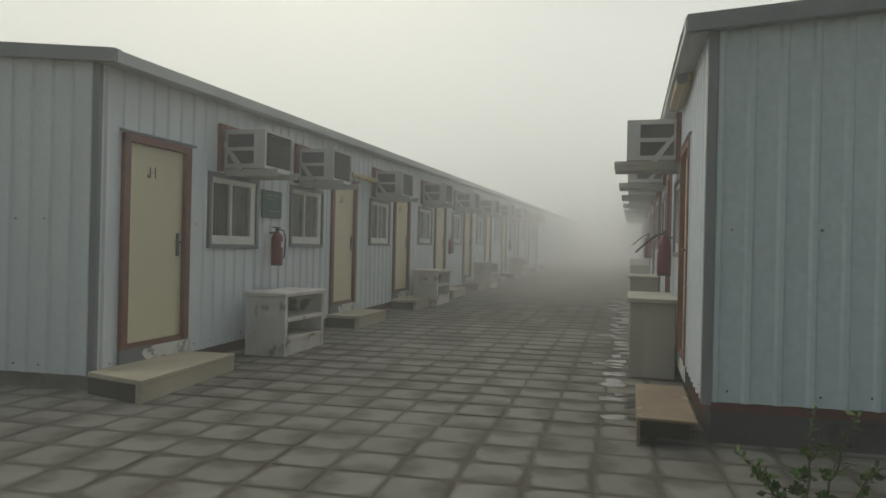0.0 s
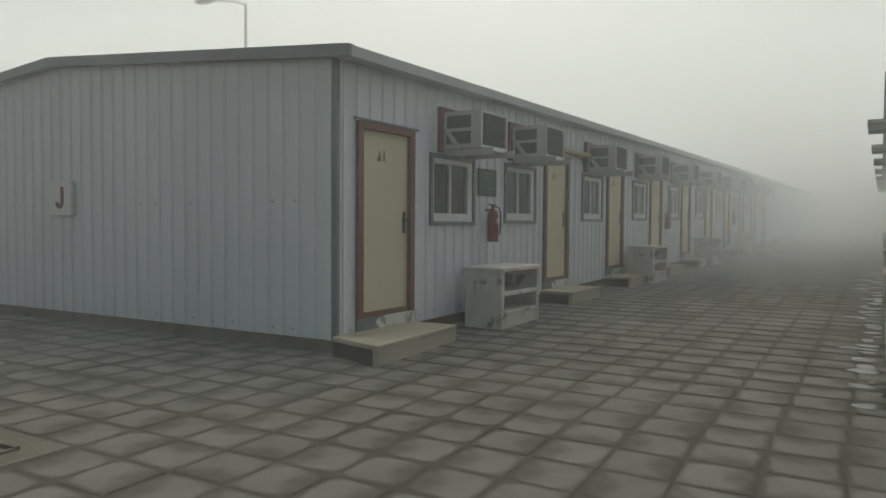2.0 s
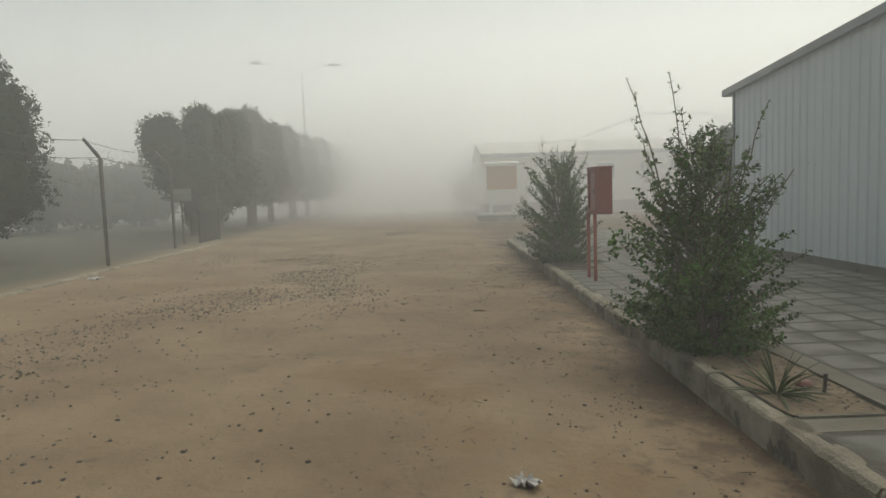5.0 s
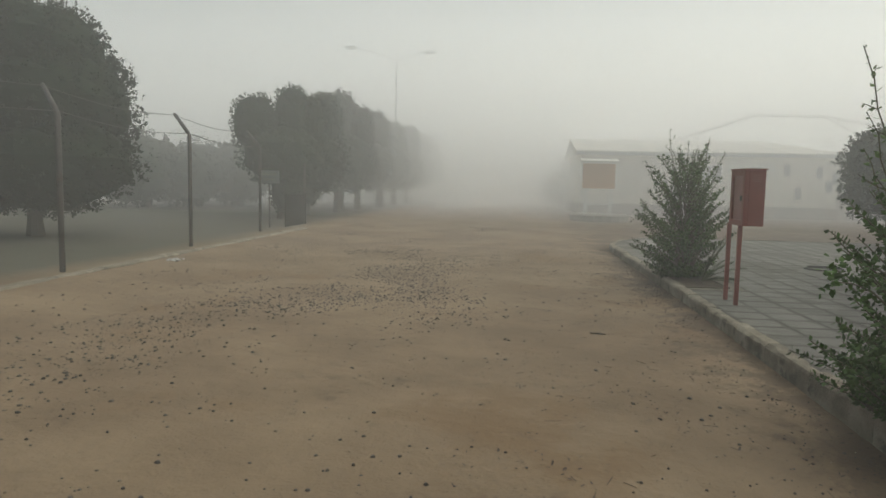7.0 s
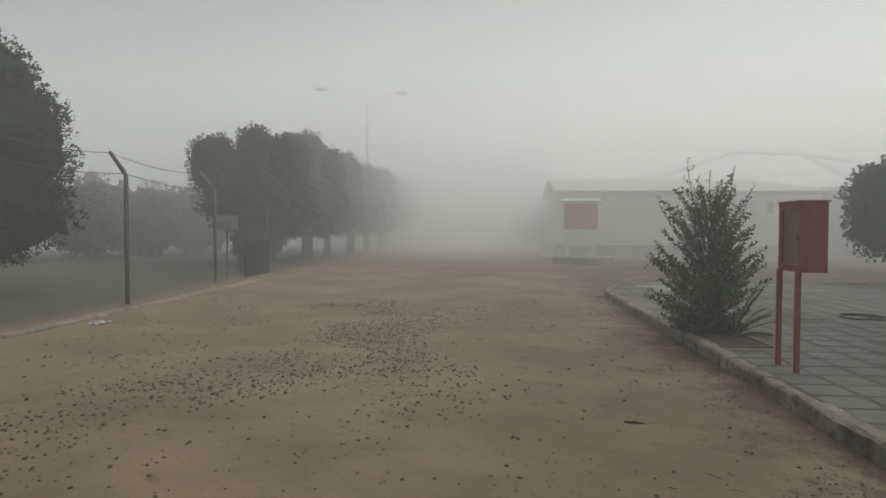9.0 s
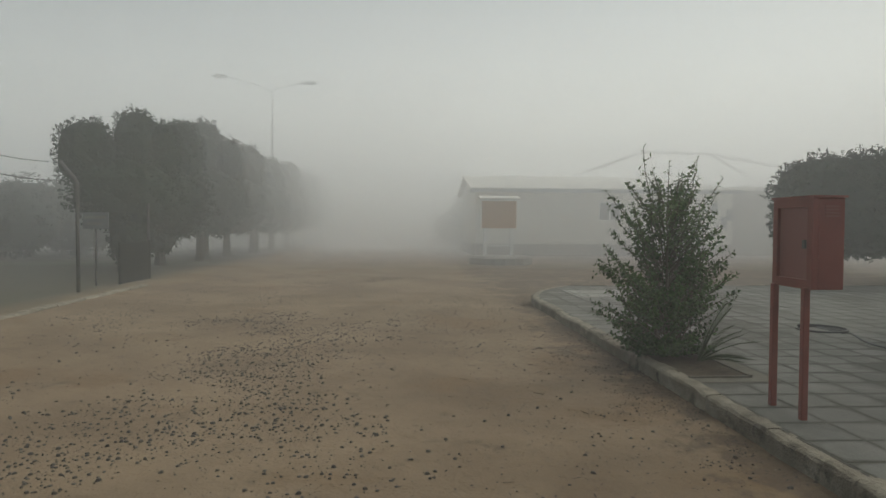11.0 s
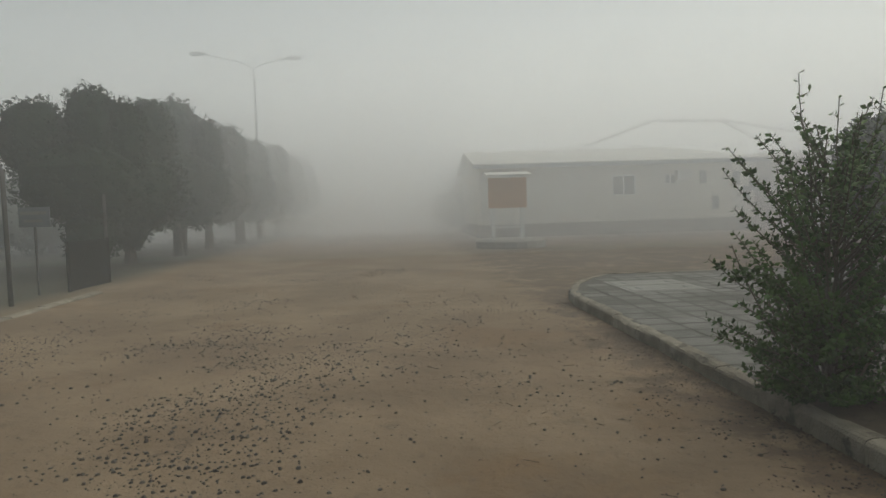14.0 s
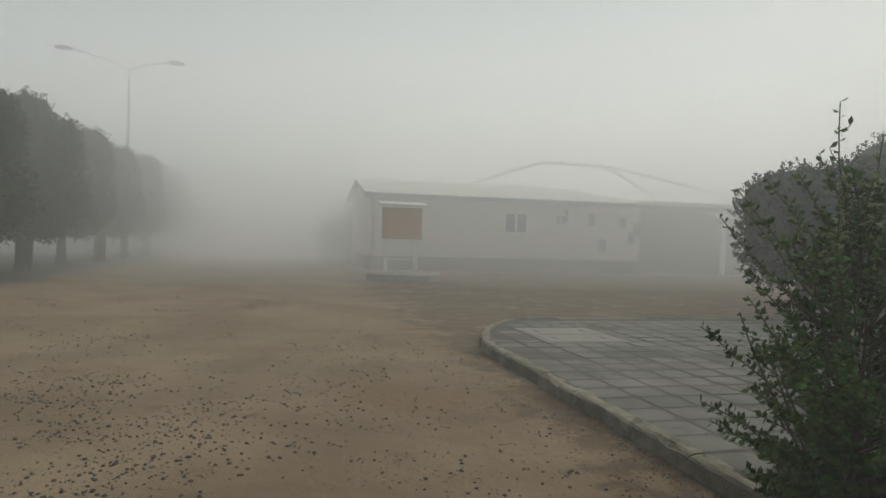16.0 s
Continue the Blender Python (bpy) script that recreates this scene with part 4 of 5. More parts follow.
letter = part("letter", Shape().extrude(outline, "y", -0.056, -0.048), SIGN_BROWN, letter_sign)
tagged(letter, "faded red-brown block letter")

# water pipe and hose by the gable of the first block
stand = thing("water_standpipe", "grey upright water pipe by the barrack gable", "pipe", at=(-11.57, 6.08, 0))
part("upright_pipe", Shape().tube([(0, 0, -0.05), (0, 0, 0.95), (-0.015, 0.02, 0.99), (-0.05, 0.07, 1.0), (-0.10, 0.14, 1.0)], 0.04, 10), DARK, stand, smooth=True)
part("tap", Shape().tube([(0, 0, 0.6), (0, -0.1, 0.6), (0, -0.12, 0.55)], 0.015, 6), GALV, stand)
hose = thing("garden_hose", "dark garden hose lying loosely on the slabs", "hose")
pts = [(-11.62, 6.1, 0.02)]
for i in range(40):
    u = i / 39
    pts.append((-11.45 - 2.3 * u + 0.25 * math.sin(5 * u), 6.0 + 0.2 * math.sin(9 * u) - 0.25 * u, 0.018))
for i in range(1, 26):
    a = i / 25 * 2 * math.pi * 1.6
    pts.append((-13.75 + 0.30 * math.cos(a), 5.75 + 0.30 * math.sin(a), 0.018 + 0.006 * i / 5))
part("hose_line", Shape().tube(pts, 0.014, 6), BLACK, hose, smooth=True)

# ---- plants ----
def leaf_shape(s, p, along, across, length, width):
    """One small leaf: a folded kite."""
    n = len(s.v)
    up = along.cross(across)
    a, b, c, d = p, p + along * length * 0.5 + across * width * 0.5 + up * width * 0.12, p + along * length, p + along * length * 0.5 - across * width * 0.5 + up * width * 0.12
    s.v += [tuple(a), tuple(b), tuple(c), tuple(d)]
    s.f += [(n, n + 1, n + 2), (n, n + 2, n + 3)]


def rand_dir(rng):
    while True:
        v = Vector((rng.uniform(-1, 1), rng.uniform(-1, 1), rng.uniform(-1, 1)))
        if 0.05 < v.length < 1:
            return v.normalized()


def leaves_along(s, rng, pts, step, length, width, lift=0.4):
    """Leaves set on alternate sides along a twig."""
    turn = rng.uniform(0, 6)
    for a, b in zip(pts, pts[1:]):
        d = b - a
        k = max(1, int(d.length / step))
        for i in range(k):
            p = a + d * ((i + rng.random()) / k)
            turn += 2.4 + rng.uniform(-0.5, 0.5)
            axis = d.normalized()
            side = axis.orthogonal().normalized()
            out = (side * math.cos(turn) + axis.cross(side) * math.sin(turn) + axis * lift + Vector((0, 0, 0.15))).normalized()
            across = (out.cross(axis) + rand_dir(rng) * 0.35).normalized()
            across = (across - out * across.dot(out)).normalized()
            f = rng.uniform(0.65, 1.25)
            leaf_shape(s, p, out, across, length * f, width * f)


def curved(rng, start, way, length, steps, bend_up, wander):
    pts, p, d = [start.copy()], start.copy(), way.normalized()
    for _ in range(steps):
        d = (d + Vector((0, 0, bend_up)) + rand_dir(rng) * wander).normalized()
        p = p + d * (length / steps)
        pts.append(p.copy())
    return pts


def shrub(label, at, seed, height, spread, shoots, boughs=250, profile=None, low_reach=None, leaf=0.043):
    """An upright shrub, widest low down: a sheaf of stems, level boughs with leafy side twigs, a few tall bare shoots."""
    rng = random.Random(seed)
    d = thing("shrub", label, "shrub", "shrubs by the kerb", at=at)
    wood, green, young = Shape(), Shape(), Shape()
    profile = profile or [(0.0, 0.72), (0.10, 0.92), (0.22, 1.0), (0.40, 0.98), (0.55, 0.86), (0.70, 0.64), (0.85, 0.44), (1.0, 0.28)]

    def reach(z):
        u = max(0.0, min(1.0, z / height))
        for (a, ra), (b, rb) in zip(profile, profile[1:]):
            if u <= b:
                return spread * (ra + (rb - ra) * (u - a) / (b - a))
        return spread * profile[-1][1]

    for k in range(int(boughs / 16)):
        a, u = rng.uniform(0, 2 * math.pi), rng.random()
        pts = curved(rng, Vector((math.cos(a) * 0.12 * u, math.sin(a) * 0.12 * u, -0.05)), Vector((math.cos(a) * u * 0.55, math.sin(a) * u * 0.55, 1.0)), height * rng.uniform(0.5, 0.98) * (1.05 - 0.3 * u), 8, 0.03, 0.07)
        wood.tube(pts, [0.009 * (1 - 0.8 * i / 8) + 0.002 for i in range(9)], 5)
        leaves_along(green, rng, pts[3:], 0.035, leaf, leaf * 0.6)
    for k in range(boughs):
        z = height * (rng.random() ** 1.3) * 0.95 + 0.06
        a = k * 2.39996 + rng.uniform(-0.5, 0.5)
        full = reach(z)
        if rng.random() < 0.75 * (z / height) ** 3:
            continue
        L = full * rng.choice((rng.uniform(0.45, 0.85), rng.uniform(0.85, 1.35)))
        L *= 1 + 0.35 * z / height
        start = Vector((math.cos(a) * 0.10 * full, math.sin(a) * 0.10 * full, z - 0.30 * L))
        rise = 0.35 + 1.3 * (z / height) ** 1.5
        pts = curved(rng, start, Vector((math.cos(a), math.sin(a), rise)), L, 7, 0.015, 0.09)
        wood.tube(pts, [0.007 * (1 - 0.75 * i / 7) + 0.0012 for i in range(8)], 4, cap=False)
        dense = young if z > 0.62 * height and rng.random() < 0.5 else green
        leaves_along(dense, rng, pts[2:], 0.014 + 0.010 * (z / height) ** 2, leaf, leaf * 0.66)
        for i in range(2, 7):
            for sgn in (1, -1):
                if rng.random() < 0.2 + 0.4 * z / height:
                    continue
                axis = (pts[i + 1] - pts[i - 1]).normalized()
                side = axis.cross(Vector((0, 0, 1))).normalized() * sgn
                tw = curved(rng, pts[i], side * 0.9 + axis * 0.7 + Vector((0, 0, 0.12)), (0.06 + 0.16 * full) * rng.uniform(0.4, 0.9) * (1.25 - i / 8), 3, 0.02, 0.12)
                wood.tube(tw, [0.003, 0.0026, 0.002, 0.0012], 3, cap=False)
                leaves_along(dense, rng, tw, 0.018, leaf, leaf * 0.66)
    for dx, dy, h in shoots:
        start = Vector((dx * 0.25, dy * 0.25, 0.25 if h > 0.8 else 0.0))
        end = Vector((dx, dy, h))
        pts = [start.lerp(end, i / 12) + rand_dir(rng) * 0.014 + Vector((dx, dy, 0)) * (-0.12 * math.sin(math.pi * i / 12)) for i in range(13)]
        wood.tube(pts, [0.008 * (1 - 0.8 * i / 12) + 0.0015 for i in range(13)], 5)
        leaves_along(young, rng, pts[5:], 0.034, leaf * 0.9, leaf * 0.55)
        for i in range(5, 12):
            for _ in range(2 if i < 9 else 1):
                b = rng.uniform(0, 2 * math.pi)
                tw = curved(rng, pts[i], Vector((math.cos(b), math.sin(b), rng.uniform(0.3, 1.0))), rng.uniform(0.08, 0.26) * (1.35 - i / 12) * min(1.0, h), 3, 0.05, 0.15)
                wood.tube(tw, [0.0035, 0.003, 0.0025, 0.0015], 3, cap=False)
                leaves_along(young if i > 8 else green, rng, tw, 0.027, leaf, leaf * 0.6)
    for lx, ly, lz in (low_reach or []):
        pts = [Vector((lx, ly, lz)) * u + Vector((0, 0, 0.25 * math.sin(math.pi * u) + 0.05)) for u in np.linspace(0.1, 1, 9)]
        wood.tube(pts, [0.008 * (1 - 0.7 * i / 8) for i in range(9)], 5)
        for i in range(2, 9):
            for _ in range(8):
                tw = curved(rng, pts[i], rand_dir(rng) + Vector((0, 0, 0.4)), rng.uniform(0.08, 0.20), 3, 0.05, 0.15)
                leaves_along(green, rng, tw, 0.024, leaf, leaf * 0.62)
    part("branch_frame", wood, STEM, d)
    part("foliage", green, LEAF, d)
    part("young_foliage", young, LEAF_YOUNG, d, "paler young leaves on the upper shoots")
    return d


PITS = [(-6.25, -4.17), (-12.75, -11.12)]
shrub("leafy green shrub with tall bare shoots beside the kerb", (-5.84, 3.01, -0.04), 11, 1.78, 0.58, [(0.16, -0.63, 2.12), (0.06, -0.29, 2.19), (0.22, 0.40, 1.94), (-0.1, 0.05, 1.78), (0.2, -0.1, 1.68), (0.33, 0.55, 1.42), (-0.38, -0.33, 1.64), (0.1, -0.55, 1.80), (0.0, -0.16, 1.92), (0.1, 0.2, 1.76), (0.2, 0.28, 1.60), (-0.2, 0.42, 1.55)], boughs=320, low_reach=[(0.38, -0.80, 0.85), (0.33, -0.68, 0.33)])
shrub("smaller leafy green shrub beside the kerb", (-12.2, 3.06, -0.02), 29, 1.74, 0.63, [(0.15, -0.31, 2.20), (0.15, -0.04, 2.04), (0.15, 0.26, 2.08), (0.0, 0.1, 1.8), (0.1, -0.2, 1.75), (0.1, 0.12, 1.95), (-0.1, -0.3, 1.6), (0.1, 0.36, 1.7), (0.2, -0.42, 1.5)], low_reach=[(0.1, -0.70, 0.85)], leaf=0.048, boughs=290, profile=[(0.0, 0.50), (0.10, 0.72), (0.25, 0.88), (0.45, 1.0), (0.62, 1.0), (0.78, 0.86), (0.90, 0.66), (1.0, 0.48)])
shrub("low young shrub with sparse leaves by the barrack", (1.03, 5.02, -0.02), 47, 0.3, 0.10, [(-0.36, -0.05, 0.40), (-0.24, 0.0, 0.30), (0.06, 0.10, 0.62), (0.26, 0.05, 0.60), (0.42, -0.1, 0.45)], boughs=6, leaf=0.05)


def palm_seedling(label, at, seed, fronds, length, only=None, blades=False):
    rng = random.Random(seed)
    d = thing("palm_seedling", label, "palm seedling", "palm seedlings", at=at)
    for k in range(fronds):
        a = rng.uniform(*(only or (0, 2 * math.pi)))
        way = Vector((math.cos(a), math.sin(a), rng.choice((0.35, 0.7, 1.2, 3.5)) * rng.uniform(0.8, 1.2)))
        pts = curved(rng, Vector((0, 0, 0)), way, length * rng.uniform(0.7, 1.1), 6, -0.10, 0.04)
        s = Shape().tube(pts, [0.006, 0.005, 0.004, 0.004, 0.003, 0.002, 0.001], 4)
        if blades:
            # undivided young leaf: a narrow folded blade, widest in its middle
            for i in range(1, 6):
                axis = (pts[i + 1] - pts[i]).normalized()
                side = axis.cross(Vector((0, 0, 1))).normalized()
                wide = [0.003, 0.006, 0.009, 0.008, 0.005, 0.001]
                for sgn in (1, -1):
                    s.poly(pts[i], pts[i + 1], pts[i + 1] + (side * sgn + Vector((0, 0, 0.5))) * wide[i], pts[i] + (side * sgn + Vector((0, 0, 0.5))) * wide[i - 1])
            part("frond", s, FROND, d)
            continue
        for i in range(1, 7):
            for sgn in (1, -1):
                axis = (pts[i] - pts[i - 1]).normalized()
                side = axis.cross(Vector((0, 0, 1))).normalized() * sgn
                for u in (0.3, 0.8):
                    out = (side + axis * 0.9 + Vector((0, 0, 0.25))).normalized()
                    leaf_shape(s, pts[i - 1].lerp(pts[i], u), out, axis.cross(out).normalized(), length * rng.uniform(0.22, 0.40), 0.008)
        part("frond", s, FROND, d)
    return d


palm_seedling("small palm seedling with thin green fronds", (-4.56, 2.95, 0.01), 5, 36, 0.33, None, True)
palm_seedling("drooping palm seedling fronds beside a shrub", (-11.82, 3.25, 0.01), 8, 12, 0.58, (0.7, 2.3))
peg = thing("wooden_peg", "short dark wooden peg in the planting pit", "peg", at=(-4.57, 3.24, 0.01))
part("stake", Shape().tube([(0, 0, -0.05), (0.02, 0.0, 0.13)], [0.013, 0.012], 7), POST, peg)
clod = thing("clay_clod", "reddish clay clod beside the peg", "clod", at=(-4.72, 3.2, 0.0))
part("lump", Shape().lathe((0, 0, 0), [(0.04, 0), (0.055, 0.025), (0.04, 0.05), (0.015, 0.06)], 8), BROWN, clod)


def squared(d, power):
    """A direction stretched onto a rounded box: power 2 is a ball, higher is squarer."""
    return d / (abs(d.x) ** power + abs(d.y) ** power + abs(d.z) ** power) ** (1 / power)


def crown_points(rng, lobes, n, power):
    """Points on the outside of a crown made of lobes: (x, y, z, rx, ry, rz)."""
    out = []
    weights = [l[3] * l[5] for l in lobes]
    while len(out) < n:
        l = rng.choices(lobes, weights)[0]
        d = rand_dir(rng)
        bump = 1 + 0.16 * noise.noise(Vector((d.x * 2.3 + l[0], d.y * 2.3 + l[1], d.z * 2.3))) + 0.09 * noise.noise(Vector((d.x * 6 + l[0], d.y * 6, d.z * 6)))
        r = rng.uniform(0.86, 1.05) * bump
        away, d = d, squared(d, power)
        p = Vector((l[0] + d.x * l[3] * r, l[1] + d.y * l[4] * r, l[2] + d.z * l[5] * r))
        if any(abs((p.x - m[0]) / m[3]) ** power + abs((p.y - m[1]) / m[4]) ** power + abs((p.z - m[2]) / m[5]) ** power < 0.55 for m in lobes if m is not l):
            continue
        out.append((p, away))
    return out


def tree(label, at, seed, lobes, trunk_r, trunks, n, leaf, core=True, group="trees along the fence", power=2.0, clipped=False):
    """A tree with limbs reaching into a crown of lobes, clothed in small leaves."""
    rng = random.Random(seed)
    d = thing("tree", label, "tree", group, at=at)
    wood = Shape()
    for tx, ty in trunks:
        top = Vector((tx * 2.2, ty * 2.2, 1.3))
        wood.tube([Vector((tx, ty, -0.2)), Vector((tx * 1.05, ty * 1.05, 0.25)), Vector((tx * 1.5, ty * 1.5, 0.8)), top], [trunk_r * 1.35, trunk_r, trunk_r * 0.85, trunk_r * 0.7], 9)
        for l in lobes:
            end = Vector(l[:3]) + Vector((0, 0, l[5] * 0.3))
            wood.tube([top - Vector((0, 0, 0.25)), top.lerp(end, 0.5) + rand_dir(rng) * 0.12, end], [trunk_r * 0.5, trunk_r * 0.3, trunk_r * 0.08], 6)
    part("trunk", wood, BARK, d)
    s = Shape()
    # leaves in sprays: a few long ones break the outline, most are short tufts
    for p, out in crown_points(rng, lobes, n // 6, power):
        tuft = leaf * (rng.uniform(3.0, 5.5) if rng.random() < 0.12 and not clipped else rng.uniform(1.2, 2.4))
        way = (out + rand_dir(rng) * 0.6 + Vector((0, 0, 0.25))).normalized()
        for k in range(12):
            u = rng.random()
            a = (way + rand_dir(rng) * 0.9).normalized()
            c = a.cross(rand_dir(rng)).normalized()
            leaf_shape(s, p + way * tuft * (u - 0.35) + rand_dir(rng) * tuft * 0.45 * (1 - 0.6 * u), a, c, leaf * rng.uniform(0.7, 1.4), leaf * rng.uniform(0.45, 0.8))
    part("crown", s, TREE_LEAF, d)
    if core:
        s = Shape()
        for l in lobes:
            n0 = len(s.v)
            rows, cols = 10, 16
            for i in range(rows + 1):
                th = math.pi * i / rows
                for k in range(cols):
                    ph = 2 * math.pi * k / cols
                    u = Vector((math.sin(th) * math.cos(ph), math.sin(th) * math.sin(ph), math.cos(th)))
                    u = squared(u, power)
                    r = 0.92 + 0.15 * noise.noise(Vector((u.x * 2.3 + l[0], u.y * 2.3 + l[1], u.z * 2.3)))
                    s.v.append((l[0] + u.x * l[3] * r, l[1] + u.y * l[4] * r, l[2] + u.z * l[5] * r))
            for i in range(rows):
                for k in range(cols):
                    q, r = n0 + i * cols, (k + 1) % cols
                    s.f.append((q + k, q + r, q + cols + r, q + cols + k))
        part("inner_crown", s, TREE_CORE, d)
    return d


# tree behind the fence, then the row along the road
tree("dense dark green tree with clipped underside behind the fence", (-16.4, -10.5, 0), 3, [(0.2, 0.32, 1.75, 2.0, 2.05, 1.3), (0.2, 0.3, 3.05, 2.0, 2.05, 1.5), (0.3, 0.3, 4.05, 1.6, 1.6, 1.15)], 0.17, [(0, 0)], 17000, 0.065)
ROW = [
    (-25.9, -7.9, [(0.45, -0.85, 3.35, 0.9, 0.74, 1.0), (0.0, 0.33, 3.65, 0.8, 0.58, 1.05), (-0.3, 1.05, 3.5, 0.6, 0.42, 0.9), (0.0, 0.05, 2.3, 1.8, 1.42, 1.05), (0.2, 0.2, 0.95, 0.8, 0.5, 0.85)]),
    (-29.3, -8.1, [(0.2, -0.5, 3.5, 1.0, 0.75, 1.2), (-0.2, 0.7, 3.7, 1.0, 0.7, 1.2), (0.0, 0.1, 2.15, 2.0, 1.6, 1.25), (0.0, 0.0, 0.95, 0.7, 0.5, 0.6)]),
    (-32.4, -7.6, [(0.3, -0.7, 4.2, 0.7, 0.45, 1.1), (0.1, 0.1, 4.2, 0.9, 0.72, 1.2), (-0.2, 1.0, 3.6, 0.8, 0.55, 1.15), (0.0, 0.15, 2.3, 1.8, 1.6, 1.4)]),
    (-36.2, -7.6, [(0.3, -0.3, 4.0, 1.2, 0.8, 1.2), (-0.4, 0.8, 3.8, 1.2, 0.75, 1.2), (0.0, 0.1, 2.3, 2.1, 1.7, 1.4)]),
    (-40.2, -7.3, [(0.1, -0.1, 3.9, 1.2, 0.7, 1.15), (-0.1, 0.75, 3.6, 1.2, 0.75, 1.2), (0, -0.9, 3.7, 1.2, 0.7, 1.2), (0.0, 0.2, 2.3, 2.2, 1.6, 1.4)]),
    (-44.4, -7.2, [(0.1, -0.2, 3.8, 1.4, 0.9, 1.3), (-0.1, 0.9, 3.7, 1.4, 0.75, 1.2), (0.0, 0.2, 2.3, 2.2, 1.7, 1.4)]),
    (-48.6, -7.0, [(0.1, 0.0, 3.9, 1.4, 0.95, 1.3), (-0.1, 0.9, 3.5, 1.4, 0.75, 1.2), (0.0, 0.2, 2.3, 2.2, 1.7, 1.4)]),
    (-55.0, -7.2, [(0, 0.2, 3.5, 2.0, 1.6, 1.7), (1.0, 0.5, 2.6, 2.4, 1.7, 1.5)]),
]
for i, (x, y, lobes) in enumerate(ROW):
    tree("bushy dark green tree in the row by the road", (x, y, 0), 60 + i, lobes, 0.17, [(0, 0)] if i % 2 else [(0.12, 0), (-0.15, 0.05)], 22000 if i < 3 else 11000, 0.045, power=2.6, clipped=True)
for i, (x, y, z) in enumerate(((-19.5, -21.0, 3.4), (-28.5, -20.2, 3.5), (-13.0, -22.0, 3.6), (-32.7, -17.1, 3.4), (-35.0, -15.5, 3.2), (-37.3, -14.3, 3.3))):
    tree("hazy broad tree far behind the fence", (x, y, 0), 80 + i, [(0, 0, z * 0.54, 2.4, 2.0, z * 0.46), (1.6, 0.4, z * 0.45, 1.9, 1.7, z * 0.40), (-1.2, -1.4, z * 0.5, 1.6, 1.6, z * 0.44)], 0.2, [(0, 0)], 3600, 0.13, group="far trees")
# clipped trees between the barrack and the far house
tree("round clipped green tree on several thin trunks", (-20.85, 10.42, 0), 91, [(0, 0.12, 1.84, 1.25, 1.24, 1.16), (-0.2, 1.0, 1.90, 1.2, 1.2, 1.12)], 0.05, [(0.06, 0), (-0.08, 0.05), (0.0, -0.1), (0.1, 0.12)], 15000, 0.055, group="clipped trees", power=3.4, clipped=True)
tree("taller clipped green tree behind the barrack", (-22.8, 14.3, 0), 92, [(0, 0, 2.0, 1.5, 1.6, 1.4), (0.2, 0.2, 3.1, 1.2, 1.1, 0.95)], 0.07, [(0, 0), (0.12, 0.1)], 10000, 0.06, group="clipped trees", power=2.6)
tree("hazy bush beside the far house", (-51, 4.6, 0), 93, [(0, 0, 1.5, 1.4, 1.5, 1.5), (0.3, -1.2, 1.2, 1.2, 1.2, 1.1)], 0.08, [(0, 0)], 1500, 0.12, group="far trees")

# ---- wire fence ----
fence = thing("wire_fence", "old fence of bent steel posts strung with barbed wire", "fence")
POSTS = [(-6.6, -5.8), (-10.78, -5.84), (-14.96, -6.0), (-19.5, -6.3), (-23.2, -6.25)]
for x, y in POSTS:
    if x < -23:
        part("post", Shape().tube([(x, y, -0.4), (x, y, 1.9)], 0.035, 8), POST, fence)
    else:
        part("post", Shape().tube([(x, y, -0.4), (x, y, 2.20), (x - 0.04, y - 0.06, 2.27), (x - 0.45, y - 0.54, 2.66)], [0.04, 0.04, 0.04, 0.034], 8), POST, fence, smooth=True)
for k, (h, o) in enumerate(((2.64, 0.52), (2.24, 0.03))):
    pts = []
    for (x0, y0), (x1, y1) in zip(POSTS[:-1], POSTS[1:4]):
        for i in range(8):
            u = i / 8
            pts.append((x0 + (x1 - x0) * u - 0.8 * o, y0 + (y1 - y0) * u - o, h - 0.10 * math.sin(math.pi * u)))
    s = Shape().tube(pts, 0.006, 4)
    for p in pts[::1]:
        p = Vector(p)
        s.tube([p + Vector((0, -0.03, -0.02)), p + Vector((0, 0.03, 0.02))], 0.004, 3)
    part("barbed_wire", s, POST, fence)


def mesh_panel(x0, y0, x1, y1, z0, z1, step, r):
    s = Shape()
    L, H = math.hypot(x1 - x0, y1 - y0), z1 - z0
    at = lambda u, w: (x0 + (x1 - x0) * u / L, y0 + (y1 - y0) * u / L, z0 + w)
    u = -H
    while u < L:
        for flip in (0, 1):
            a, b = max(u, 0), min(u + H, L)
            if b - a > 0.02:
                wa, wb = a - u, b - u
                s.tube([at(a, H - wa if flip else wa), at(b, H - wb if flip else wb)], r, 3, cap=False)
        u += step
    return s


gate = thing("mesh_gate", "rusty low gate of dense wire mesh at the fence corner", "gate", at=(-23.2, -6.22, 0))
part("gate_frame", Shape().tube([(0.02, 0, -0.1), (0.02, 0, 0.95)], 0.03, 8).tube([(1.75, -0.05, -0.1), (1.75, -0.05, 0.95)], 0.03, 8).tube([(0, 0, 0.92), (1.75, -0.05, 0.92)], 0.01, 8), GATE_WIRE, gate)
tagged(part("gate_mesh", mesh_panel(0, 0, 1.75, -0.05, -0.05, 0.9, 0.04, 0.007), GATE_WIRE, gate), kind="stuff")
plate = thing("warning_sign", "small pale sign with unreadable lettering on the fence", "sign", at=(-20.9, -6.93, 1.2))
part("plate", Shape().box(0, 0.025, 0.1, 0.66, 0.05, 0.42), PIPE, plate)
part("text_bars", Shape().box(0.025, 0.03, 0.14, 0.60, 0.28, 0.34).box(0.025, 0.03, 0.2, 0.52, 0.14, 0.19), CONCRETE, plate)
part("stake", Shape().tube([(-0.02, 0.36, -1.3), (-0.02, 0.36, 0.4)], 0.025, 6), POST, plate)

